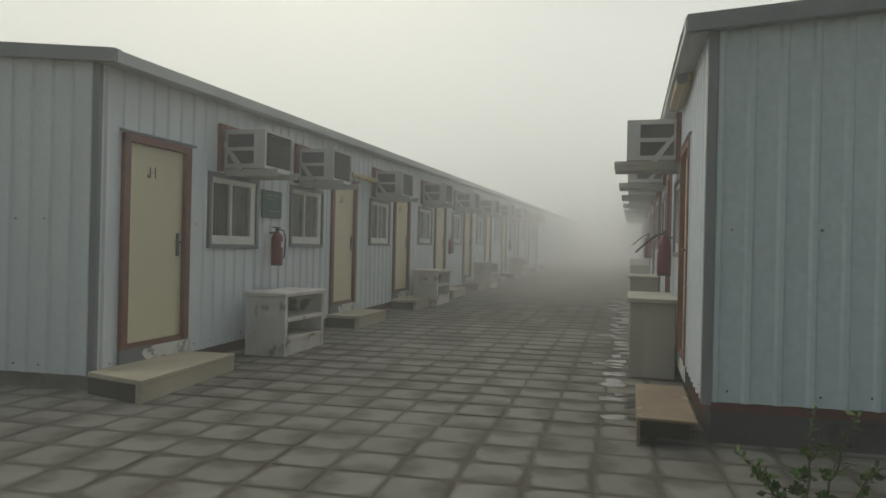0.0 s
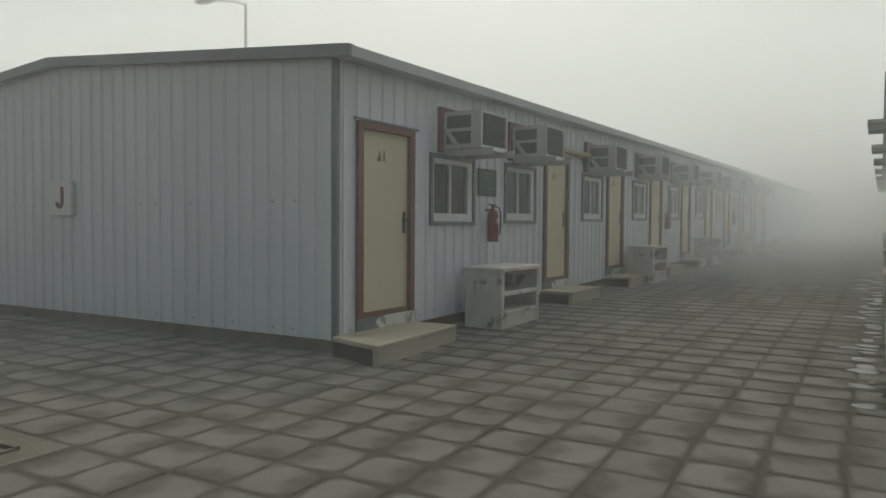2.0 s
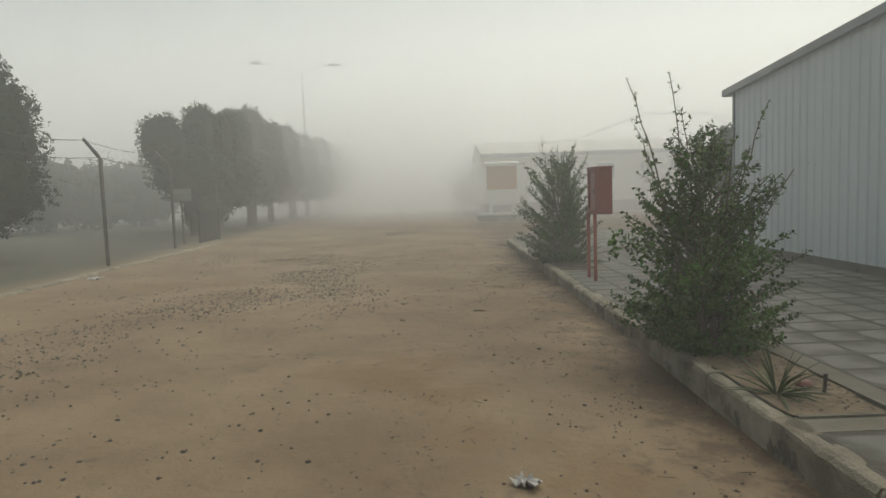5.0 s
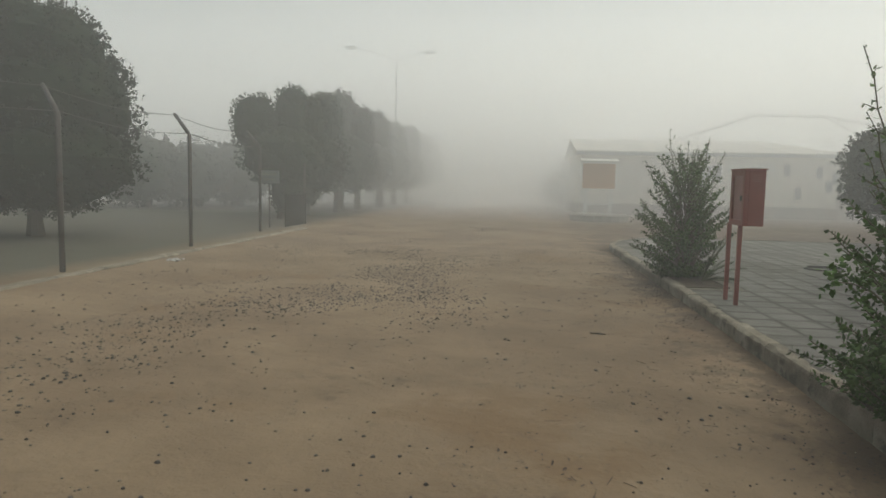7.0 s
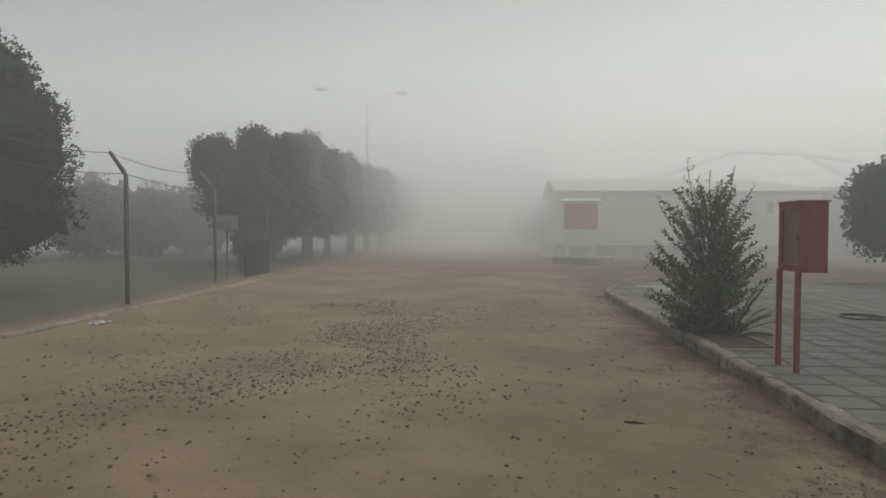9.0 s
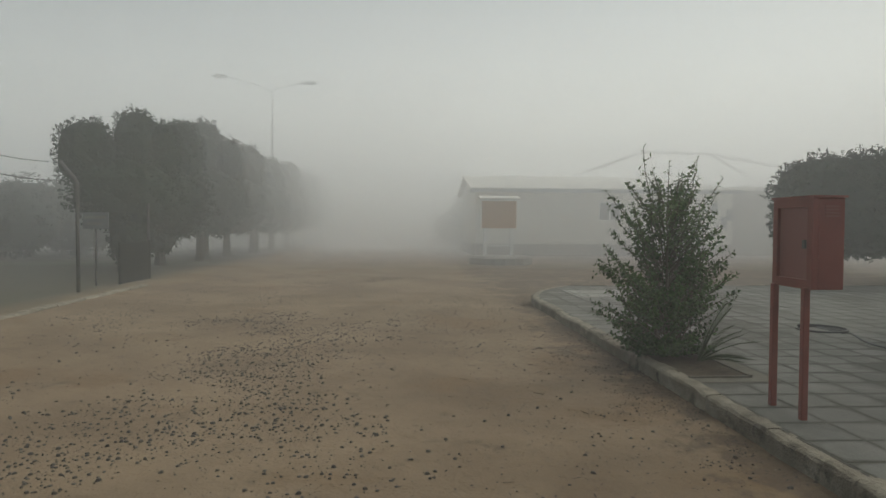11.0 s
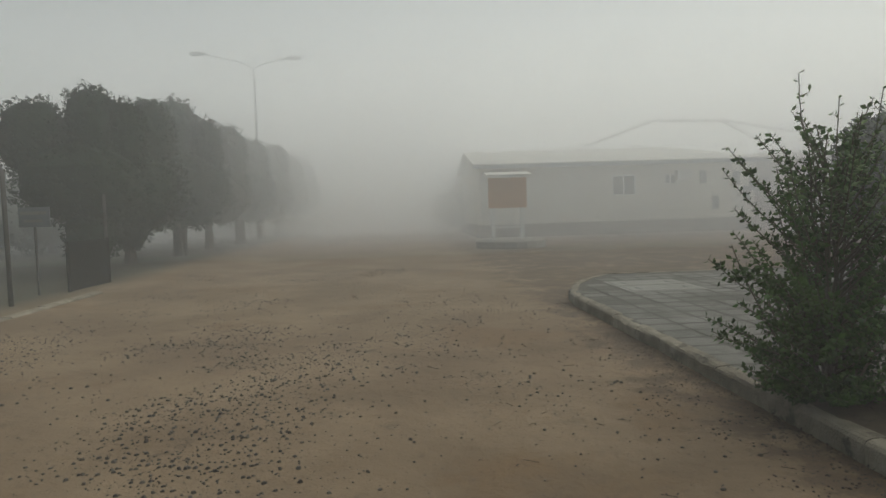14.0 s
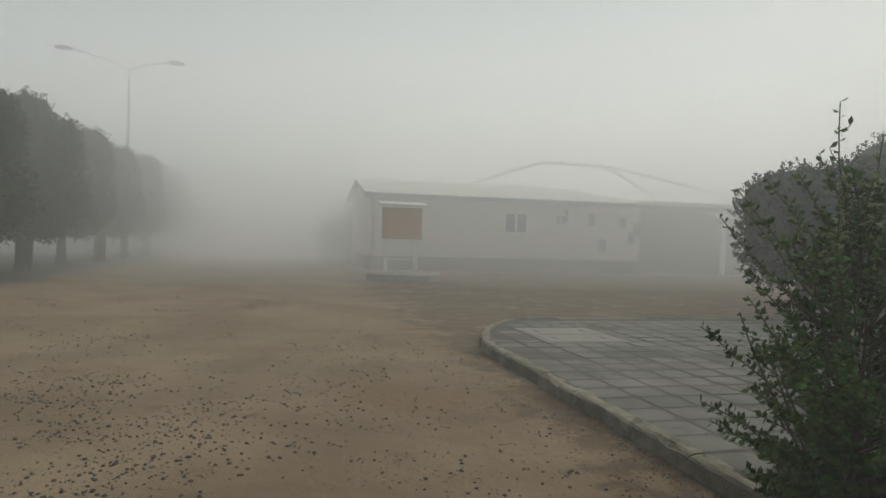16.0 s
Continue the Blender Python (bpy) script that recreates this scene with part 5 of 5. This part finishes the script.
# ---- fire hose cabinet ----
cab = thing("fire_hose_cabinet", "dark red fire hose cabinet on two steel legs", "cabinet", at=(-10.22, 3.115, 0))
for x in (0.045, 0.435):
    part("leg", Shape().box(x - 0.022, x + 0.022, -0.036, 0.008, -0.05, 0.93), RED, cab, bevel=0.004)
body = part("cabinet_body", Shape().box(0.0, 0.50, 0.03, 0.215, 0.92, 1.55), RED, cab, bevel=0.01)
door = part("cabinet_door", Shape().box(0.0, 0.06, -0.012, 0.03, 0.92, 1.55).box(0.44, 0.50, -0.012, 0.03, 0.92, 1.55).box(0.06, 0.44, -0.012, 0.03, 0.92, 0.985).box(0.06, 0.44, -0.012, 0.03, 1.485, 1.55), RED, cab, bevel=0.004)
part("door_panel", Shape().box(0.06, 0.44, 0.012, 0.028, 0.985, 1.485), RED_FADED, door, "faded inset door panel")
part("latch", Shape().box(0.405, 0.43, -0.03, -0.012, 1.2, 1.26), GALV, door)
part("cap", Shape().box(-0.012, 0.512, -0.02, 0.227, 1.55, 1.565), RED, cab)
for k in range(4):
    part("vent_slot", Shape().box(0.50, 0.506, 0.07, 0.17, 1.42 + 0.022 * k, 1.43 + 0.022 * k), RED_FADED, cab)

# ---- manhole, far board, house, canopy frame, lamps ----
man = thing("manhole_cover", "pale concrete manhole cover with lifting slots", "manhole cover", at=(-19.30, 3.66, 0))
part("frame", Shape().box(0, 1.46, 0, 1.2, -0.05, 0.016), CONCRETE, man, bevel=0.004)
for x in (0.05, 0.755):
    p = part("cover", Shape().box(x, x + 0.655, 0.05, 1.15, 0.0, 0.022), COVER, man, bevel=0.004)
    for y in (0.2, 0.94):
        part("lifting_slot", Shape().box(x + 0.28, x + 0.42, y, y + 0.05, 0.0, 0.026), INK, p)

board = thing("notice_board", "orange notice board on white posts and a plinth", "notice board", at=(-32.2, 3.40, 0))
for y in (0.16, 1.22):
    part("post", Shape().box(-0.06, 0.06, y - 0.07, y + 0.07, 0.0, 2.35), WHITE, board)
part("panel", Shape().box(0.06, 0.13, 0.0, 1.38, 1.28, 2.36), BOARD, board, "plain orange-brown panel")
part("hood", Shape().extrude([(-0.3, 2.50), (-0.3, 2.58), (0.45, 2.46), (0.45, 2.40)], "y", -0.1, 1.5), HOUSE_ROOF, board)
part("lower_rail", Shape().box(-0.03, 0.03, 0.16, 1.22, 0.55, 0.62), WHITE, board)
part("plinth", Shape().lathe((0.2, 0.75, -0.2), [(1.25, 0), (1.25, 0.32), (1.15, 0.38)], 20), CONCRETE, board)

house = thing("far_house", "low cream house with pale sheet roof in the fog", "house", at=(-39.0, 4.0, 0))
W, L, E, R = 8.0, 13.0, 3.2, 4.05
WINDOWS = [(6.1, 7.25, 1.65, 2.62), (8.6, 9.2, 2.1, 2.62)]
wall_front = Shape()
run = 0.0
for a, b, z0, z1 in WINDOWS:
    wall_front.box(-0.2, 0, run, a, 0, E).box(-0.2, 0, a, b, 0, z0).box(-0.2, 0, a, b, z1, E)
    run = b
wall_front.box(-0.2, 0, run, L, 0, E)
part("front_wall", wall_front, HOUSE_WALL, house)
part("gable_wall", Shape().extrude([(-W, 0), (0, 0), (0, E), (-W / 2, R), (-W, E)], "y", -0.1, 0.1), HOUSE_WALL, house)
part("side_wall", Shape().box(-W, 0, L - 0.2, L, 0, E), HOUSE_WALL, house)
part("back_wall", Shape().box(-W, -W + 0.2, 0.1, L - 0.2, 0, E), HOUSE_WALL, house)
part("plinth_band", Shape().box(-W - 0.05, 0.05, -0.15, L + 0.05, -0.2, 0.48), HOUSE_BAND, house, "dark painted plinth band")
roof = Shape()
for z in (0.0, 0.12):
    roof.v += [(0.4, -0.4, E - 0.06 + z), (-W / 2, -0.4, R + z), (-W - 0.4, -0.4, E - 0.06 + z), (0.4, L + 0.4, E - 0.06 + z), (-W / 2, L - 2.6, R + z), (-W - 0.4, L + 0.4, E - 0.06 + z)]
roof.f = [(0, 3, 4, 1), (1, 4, 5, 2), (3, 5, 4), (6, 7, 10, 9), (7, 8, 11, 10), (9, 10, 11), (0, 1, 7, 6), (1, 2, 8, 7), (0, 6, 9, 3), (3, 9, 11, 5), (2, 5, 11, 8)]
part("roof", roof, HOUSE_ROOF, house)
part("fascia", Shape().box(0.38, 0.44, -0.42, L + 0.42, E - 0.16, E + 0.02), TRIM, house)
for a, b, z0, z1 in WINDOWS:
    w = part("window", Shape().box(-0.1, 0.02, a, a + 0.06, z0, z1).box(-0.1, 0.02, b - 0.06, b, z0, z1).box(-0.1, 0.02, a, b, z0, z0 + 0.06).box(-0.1, 0.02, a, b, z1 - 0.06, z1).box(-0.1, 0.0, (a + b) / 2 - 0.03, (a + b) / 2 + 0.03, z0, z1), WHITE, house)
    part("pane", Shape().box(-0.08, -0.06, a + 0.05, b - 0.05, z0 + 0.05, z1 - 0.05), DARK, w)
part("air_conditioner", Shape().box(0, 0.35, 9.1, 9.75, 2.3, 2.75), AC_WHITE, house)
for y, z in ((10.3, 2.1), (11.9, 2.0), (12.4, 1.3), (10.9, 0.9), (12.7, 1.7)):
    part("meter_box", Shape().box(0, 0.12, y, y + 0.28, z, z + 0.6), PIPE, house)
wing = thing("house_wing", "hazy flat-roofed wing behind the far house", "house", at=(-40.2, 17.4, 0))
part("wall", Shape().box(-8, 0, 0, 16, -0.2, 3.3), HOUSE_BAND, wing)
part("roof", Shape().box(-8.3, 0.3, 0.1, 16.3, 3.3, 3.5), HOUSE_ROOF, wing)
post = thing("canopy_post", "white steel post beside the far house", "post", at=(-38.4, 21.2, 0))
part("shaft", Shape().tube([(0, 0, -0.2), (0, 0, 2.9)], 0.12, 8), WHITE, post)
part("beam", Shape().box(-1.9, 0.1, -0.08, 0.08, 2.9, 3.05).box(-0.06, 0.06, -0.55, 0.55, 2.75, 2.86), WHITE, post)

frame_x, k = -50.0, (50.0 - 9.17) / (35.0 - 9.17)
up = lambda y, z: Vector((frame_x, 0.024 + (y - 0.024) * k, 1.43 + (z - 1.43) * k))
canopy = thing("canopy", "bare hipped steel canopy frame behind the house", "canopy frame")
pl, pr, ll, rr, rm = up(10.32, 4.55), up(13.14, 4.50), up(7.0, 3.42), up(18.6, 3.6), up(15.4, 3.3)
for a, b in ((pl, pr), (pl, ll), (pr, rr), (pr, rm)):
    part("rafter", Shape().tube([a, b], 0.11, 6), GALV, canopy)
for a in (ll, rr, rm):
    part("leg", Shape().tube([a, Vector((a.x, a.y, -0.2))], 0.09, 6), GALV, canopy)


def street_lamp(label, at, height, arms):
    d = thing("street_lamp", label, "street lamp", "street lamps", at=at)
    part("pole", Shape().tube([(0, 0, -0.3), (0, 0, 1.2), (0, 0, height)], [0.11, 0.09, 0.05], 10), LAMP_STEEL, d)
    for dx, dy, rise in arms:
        tip = Vector((dx, dy, height + rise))
        a = part("arm", Shape().tube([(0, 0, height - 0.05), (dx * 0.25, dy * 0.25, height + rise * 0.4), tip], 0.035, 6), LAMP_STEEL, d)
        n = Vector((dx, dy, 0)).normalized()
        part("lamp_head", Shape().tube([tip - n * 0.1, tip + n * 0.15, tip + n * 0.55, tip + n * 0.72], [0.06, 0.13, 0.12, 0.04], 8), PIPE, a)
    return d


street_lamp("tall grey street lamp with two arms", (-45.0, -7.25, 0), 9.05, [(0.2, -2.55, 0.75), (-0.2, 1.8, 0.55)])
street_lamp("tall grey street lamp with one arm", (-18.6, 19.7, 0), 9.3, [(-1.4, -0.3, 0.25)])

# ---- loose things on the ground ----
def pebbles(name, label, material, seed, spots, sides=5):
    rng = random.Random(seed)
    s = Shape()
    for x, y, r in spots:
        z = ground_height(x, y)
        n = len(s.v)
        h = r * rng.uniform(0.35, 0.75)
        a0 = rng.uniform(0, 6)
        for k in range(sides):
            a = a0 + 2 * math.pi * k / sides
            q = r * rng.uniform(0.7, 1.15)
            s.v.append((x + q * math.cos(a), y + q * math.sin(a), z - 0.004))
        for k in range(sides):
            a = a0 + 2 * math.pi * k / sides
            q = r * rng.uniform(0.3, 0.65)
            s.v.append((x + q * math.cos(a), y + q * math.sin(a), z + h))
        s.f += [(n + k, n + (k + 1) % sides, n + sides + (k + 1) % sides, n + sides + k) for k in range(sides)]
        s.f.append(tuple(n + sides + k for k in range(sides)))
    return tagged(part(name, s, material), label, "gravel", kind="stuff")


rng = random.Random(17)
spots = []
while len(spots) < 19000:
    x, y = rng.uniform(-26, 1.5), rng.uniform(-4.9, 2.6)
    patch = noise.noise(Vector((x * 0.35, y * 0.55, 20))) + 0.5 * noise.noise(Vector((x * 1.1, y * 1.3, 31)))
    centre = math.exp(-((y + 1.9) / 1.6) ** 2)
    thin = max(0.40, min(1.0, (-3.0 - x) / 6))
    if rng.random() < (0.07 + 0.95 * max(0, patch + 0.05) * (0.3 + centre) * (1 + 1.4 * math.exp(-((x + 12.5) / 4.5) ** 2))) * thin * (1.0 if y < 0.3 else 0.4):
        spots.append((x, y, 0.0045 + 0.018 * rng.random() ** 3.3))
pebbles("gravel", "scattered small dark gravel on the sand road", STONE, 18, spots)
spots = [(rng.uniform(-26, 1.5), rng.uniform(-4.9, 2.6), 0.004 + 0.010 * rng.random() ** 3) for _ in range(4500)]
pebbles("grit", "scattered pale grit on the sand road", STONE_PALE, 19, spots)
rng = random.Random(29)
spots = []
while len(spots) < 2600:
    x, y = rng.uniform(-19, 0.8), 2.66 - abs(rng.gauss(0, 0.75))
    if noise.noise(Vector((x * 1.3, y * 1.5, 44))) + 0.6 * noise.noise(Vector((x * 3.7, y * 3.7, 51))) > 0.05 + 0.25 * rng.random() or rng.random() < 0.04:
        spots.append((x, y, 0.004 + 0.011 * rng.random() ** 3.0))
pebbles("soil_crumbs", "dark crumbs of dry soil trodden along the kerb", LITTER, 30, spots, 6)
rng = random.Random(23)
s = Shape()
for _ in range(10000):
    x = rng.uniform(-18, 0.5)
    y = KERB_FRONT - 0.02 - abs(rng.gauss(0, 0.12)) if rng.random() < 0.6 else rng.uniform(0.3, 2.6)
    if noise.noise(Vector((x * 0.8, y * 0.9, 5))) < 0.02 and rng.random() < 0.8:
        continue
    a = rng.uniform(0, 6.3)
    d, c = Vector((math.cos(a), math.sin(a), rng.uniform(-0.2, 0.5))).normalized(), Vector((-math.sin(a), math.cos(a), rng.uniform(-0.4, 0.4))).normalized()
    leaf_shape(s, Vector((x, y, ground_height(x, y) + 0.006)), d, c, rng.uniform(0.015, 0.042), rng.uniform(0.006, 0.017))
for _ in range(90):
    x, y, a = rng.uniform(-17, 0), rng.uniform(0.6, 2.6), rng.uniform(0, 6.3)
    p = Vector((x, y, ground_height(x, y) + 0.008))
    s.tube([p, p + Vector((math.cos(a), math.sin(a), 0.1)) * rng.uniform(0.04, 0.10)], 0.0022, 3)
tagged(part("leaf_litter", s, LITTER), "dry leaves and twigs blown against the kerb", "litter", kind="stuff")
s = Shape()
rng = random.Random(31)
for x0, x1 in PITS:
    for _ in range(420):
        a = rng.uniform(0, 6.3)
        leaf_shape(s, Vector((rng.uniform(x0, x1), rng.uniform(2.9, 3.35), 0.035)), Vector((math.cos(a), math.sin(a), 0.2)).normalized(), Vector((-math.sin(a), math.cos(a), 0)), rng.uniform(0.02, 0.05), 0.018)
tagged(part("pit_litter", s, LITTER), "dry leaves lying in the planting pits", "litter", kind="stuff")


def paper(at, seed, size):
    rng = random.Random(seed)
    s = Shape()
    m = 6
    for i in range(m):
        for j in range(m):
            s.v.append((i / (m - 1) * size - size / 2 + rng.uniform(-0.018, 0.018), (j / (m - 1) - 0.5) * size * 0.7 + rng.uniform(-0.01, 0.01), 0.004 + rng.uniform(0, 0.045)))
    s.f = [(i * m + j, (i + 1) * m + j, (i + 1) * m + j + 1, i * m + j + 1) for i in range(m - 1) for j in range(m - 1)]
    ob = thing("crumpled_paper", "crumpled scrap of pale paper on the sand", "litter", at=at, turn=rng.uniform(0, 90))
    part("sheet", s, PAPER, ob)


paper((-3.76, 1.33, ground_height(-3.76, 1.33)), 1, 0.135)
paper((-12.6, -5.1, ground_height(-12.6, -5.1)), 2, 0.3)
stick = thing("dry_stick", "short flat dry stick on the sand", "stick", at=(-8.6, 1.35, ground_height(-8.6, 1.35)))
part("twig", Shape().tube([(0, 0, 0.005), (0.03, 0.07, 0.012), (0.04, 0.15, 0.006)], [0.008, 0.01, 0.004], 6), LITTER, stick)

# puddles of wash water along the second block
rng = random.Random(41)
for i in range(44):
    y = 7.0 + 0.30 * i + rng.uniform(-0.12, 0.12)
    x = rng.choice((0.16, 0.16, 0.30, 0.0)) + rng.uniform(-0.06, 0.06)
    rx, ry = rng.uniform(0.05, 0.17), rng.uniform(0.04, 0.13)
    pts = []
    for k in range(18):
        a = 2 * math.pi * k / 18
        f = 1 + 0.8 * noise.noise(Vector((math.cos(a) * 1.8, math.sin(a) * 1.8, i * 3.7)))
        box = max(abs(math.cos(a)), abs(math.sin(a))) ** 0.6
        pts.append(in_yard(x + rx * f * math.cos(a) / box, y + ry * f * math.sin(a) / box, 0.0175))
    puddle = thing("puddle", "thin puddle of wash water on the slabs", "puddle", "puddles")
    part("water", Shape().poly(*pts), WATER, puddle)

nx0, ny0 = -3.895, 3.62
# planting pits: sand fill and a raised edging
for x0, x1 in PITS:
    pit = thing("planting_pit", "sandy planting pit framed by thin edging", "planting pit", "planting pits", at=(x0, 0, 0))
    w = x1 - x0
    n, s = 14, Shape()
    for i in range(n + 1):
        for j in range(6):
            s.v.append((w * i / n, 2.84 + 0.56 * j / 5, 0.018 + 0.022 * noise.noise(Vector((i * 0.7 + x0, j * 0.9, 2)))))
    s.f = [(i * 6 + j, (i + 1) * 6 + j, (i + 1) * 6 + j + 1, i * 6 + j + 1) for i in range(n) for j in range(5)]
    part("sand_fill", s, PIT_SAND if x0 > -8 else PIT_SOIL, pit, smooth=True)
    part("edging", Shape().box(-0.03, w + 0.03, 3.40, 3.43, -0.1, 0.034), BORDER, pit)
    part("edging", Shape().box(w, w + 0.03, 2.86, 3.40, -0.1, 0.026), BORDER, pit)
    right = nx0 + PITCH * math.ceil((x1 + 0.2 - nx0) / PITCH - 0.5) - x0 - 0.05
    part("border", Shape().box(-0.1, right, 3.43, 3.61, -0.1, 0.0112), BORDER, pit, "stained cast concrete border")
    part("border", Shape().box(w + 0.03, right, 2.85, 3.43, -0.1, 0.0112), BORDER, pit, "stained cast concrete border")
    part("edging", Shape().box(-0.03, 0.0, 2.86, 3.40, -0.1, 0.026), BORDER, pit)

# ---- paving slabs, last ----
GAP = 0.020


def slab_mesh(name, cells):
    """Slabs with a rounded top edge, and a map of each slab's own square."""
    verts, faces, uvs = [], [], []
    h = PITCH / 2 - GAP / 2
    for cx, cy, dz, tx, ty in cells:
        n = len(verts)
        for k, z in ((1.0, -0.03), (1.0, -0.003), (0.94, 0.0)):
            for sx, sy in ((-1, -1), (1, -1), (1, 1), (-1, 1)):
                verts.append((cx + sx * h * k, cy + sy * h * k, dz + z + tx * sx * h + ty * sy * h + 0.012))
        for a in (0, 4):
            faces += [(n + a + i, n + a + (i + 1) % 4, n + a + 4 + (i + 1) % 4, n + a + 4 + i) for i in range(4)]
        faces.append((n + 8, n + 9, n + 10, n + 11))
        square = ((0, 0), (1, 0), (1, 1), (0, 1))
        inner = ((0.025, 0.025), (0.975, 0.025), (0.975, 0.975), (0.025, 0.975))
        for a in (0, 4):
            up_sq = inner if a else square
            for i in range(4):
                uvs += [square[i], square[(i + 1) % 4], up_sq[(i + 1) % 4], up_sq[i]]
        uvs += list(inner)
    me = bpy.data.meshes.new(name)
    me.from_pydata(verts, [], faces)
    layer = me.uv_layers.new(name="UVMap")
    layer.data.foreach_set("uv", np.array(uvs, dtype=np.float32).ravel())
    me.materials.append(SLAB)
    return me


one_slab = slab_mesh("slab", [(0, 0, 0, 0, 0)])
rng = random.Random(77)
many, near = [], 0
for i in range(-43, 30):
    for j in range(-2, 92):
        cx, cy = nx0 + PITCH * (i + 0.5), ny0 + PITCH * (j + 0.5)
        if cy < KERB_BACK + PITCH / 2 - 0.02 or cx - PITCH / 2 < -20.45:
            continue
        if cx < -18.3 and cy < 2.85 + (-18.3 - cx) * 0.55 + 0.22:
            continue
        if -19.45 < cx < -17.7 and 3.55 < cy < 4.95:
            continue
        if any(x0 - 0.2 < cx < x1 + 0.2 and cy < 3.55 for x0, x1 in PITS):
            continue
        if (-13.3 < cx < -4.75 or 1.1 < cx) and cy > 6.85:
            continue
        if cx < -13.3 and cy > 14 or cx > 1.1 and cy > 6.8:
            continue
        if cx > -13.3:
            cx += SKEW * max(0.0, cy - 5.6) * min(1.0, max(0.0, (cx + 13.3) / 5))
        if cx > -4.34 + SKEW * (cy - YARD_Y) - 9.2 and cy > YARD_Y - 0.1:
            rise = RISE * max(0, cy - YARD_Y)
        else:
            rise = 0.0
        dz, tx, ty = rise + rng.uniform(-0.001, 0.002), rng.gauss(0, 0.003), rng.gauss(0, 0.003)
        if -6.2 < cx < 0.8 and cy < 9.3 and near < 300:
            near += 1
            ob = new("slab", one_slab)
            ob.parent = pavement
            ob.matrix_basis = Matrix.Translation((cx, cy, dz)) @ Euler((ty, -tx, rng.choice((0, 1, 2, 3)) * math.pi / 2)).to_matrix().to_4x4()
        else:
            many.append((cx, cy, dz, tx, ty))
rest = new("slab_field", slab_mesh("slab_field", many))
rest.parent = pavement
tagged(rest, "further grey concrete slabs of the yard", kind="stuff")
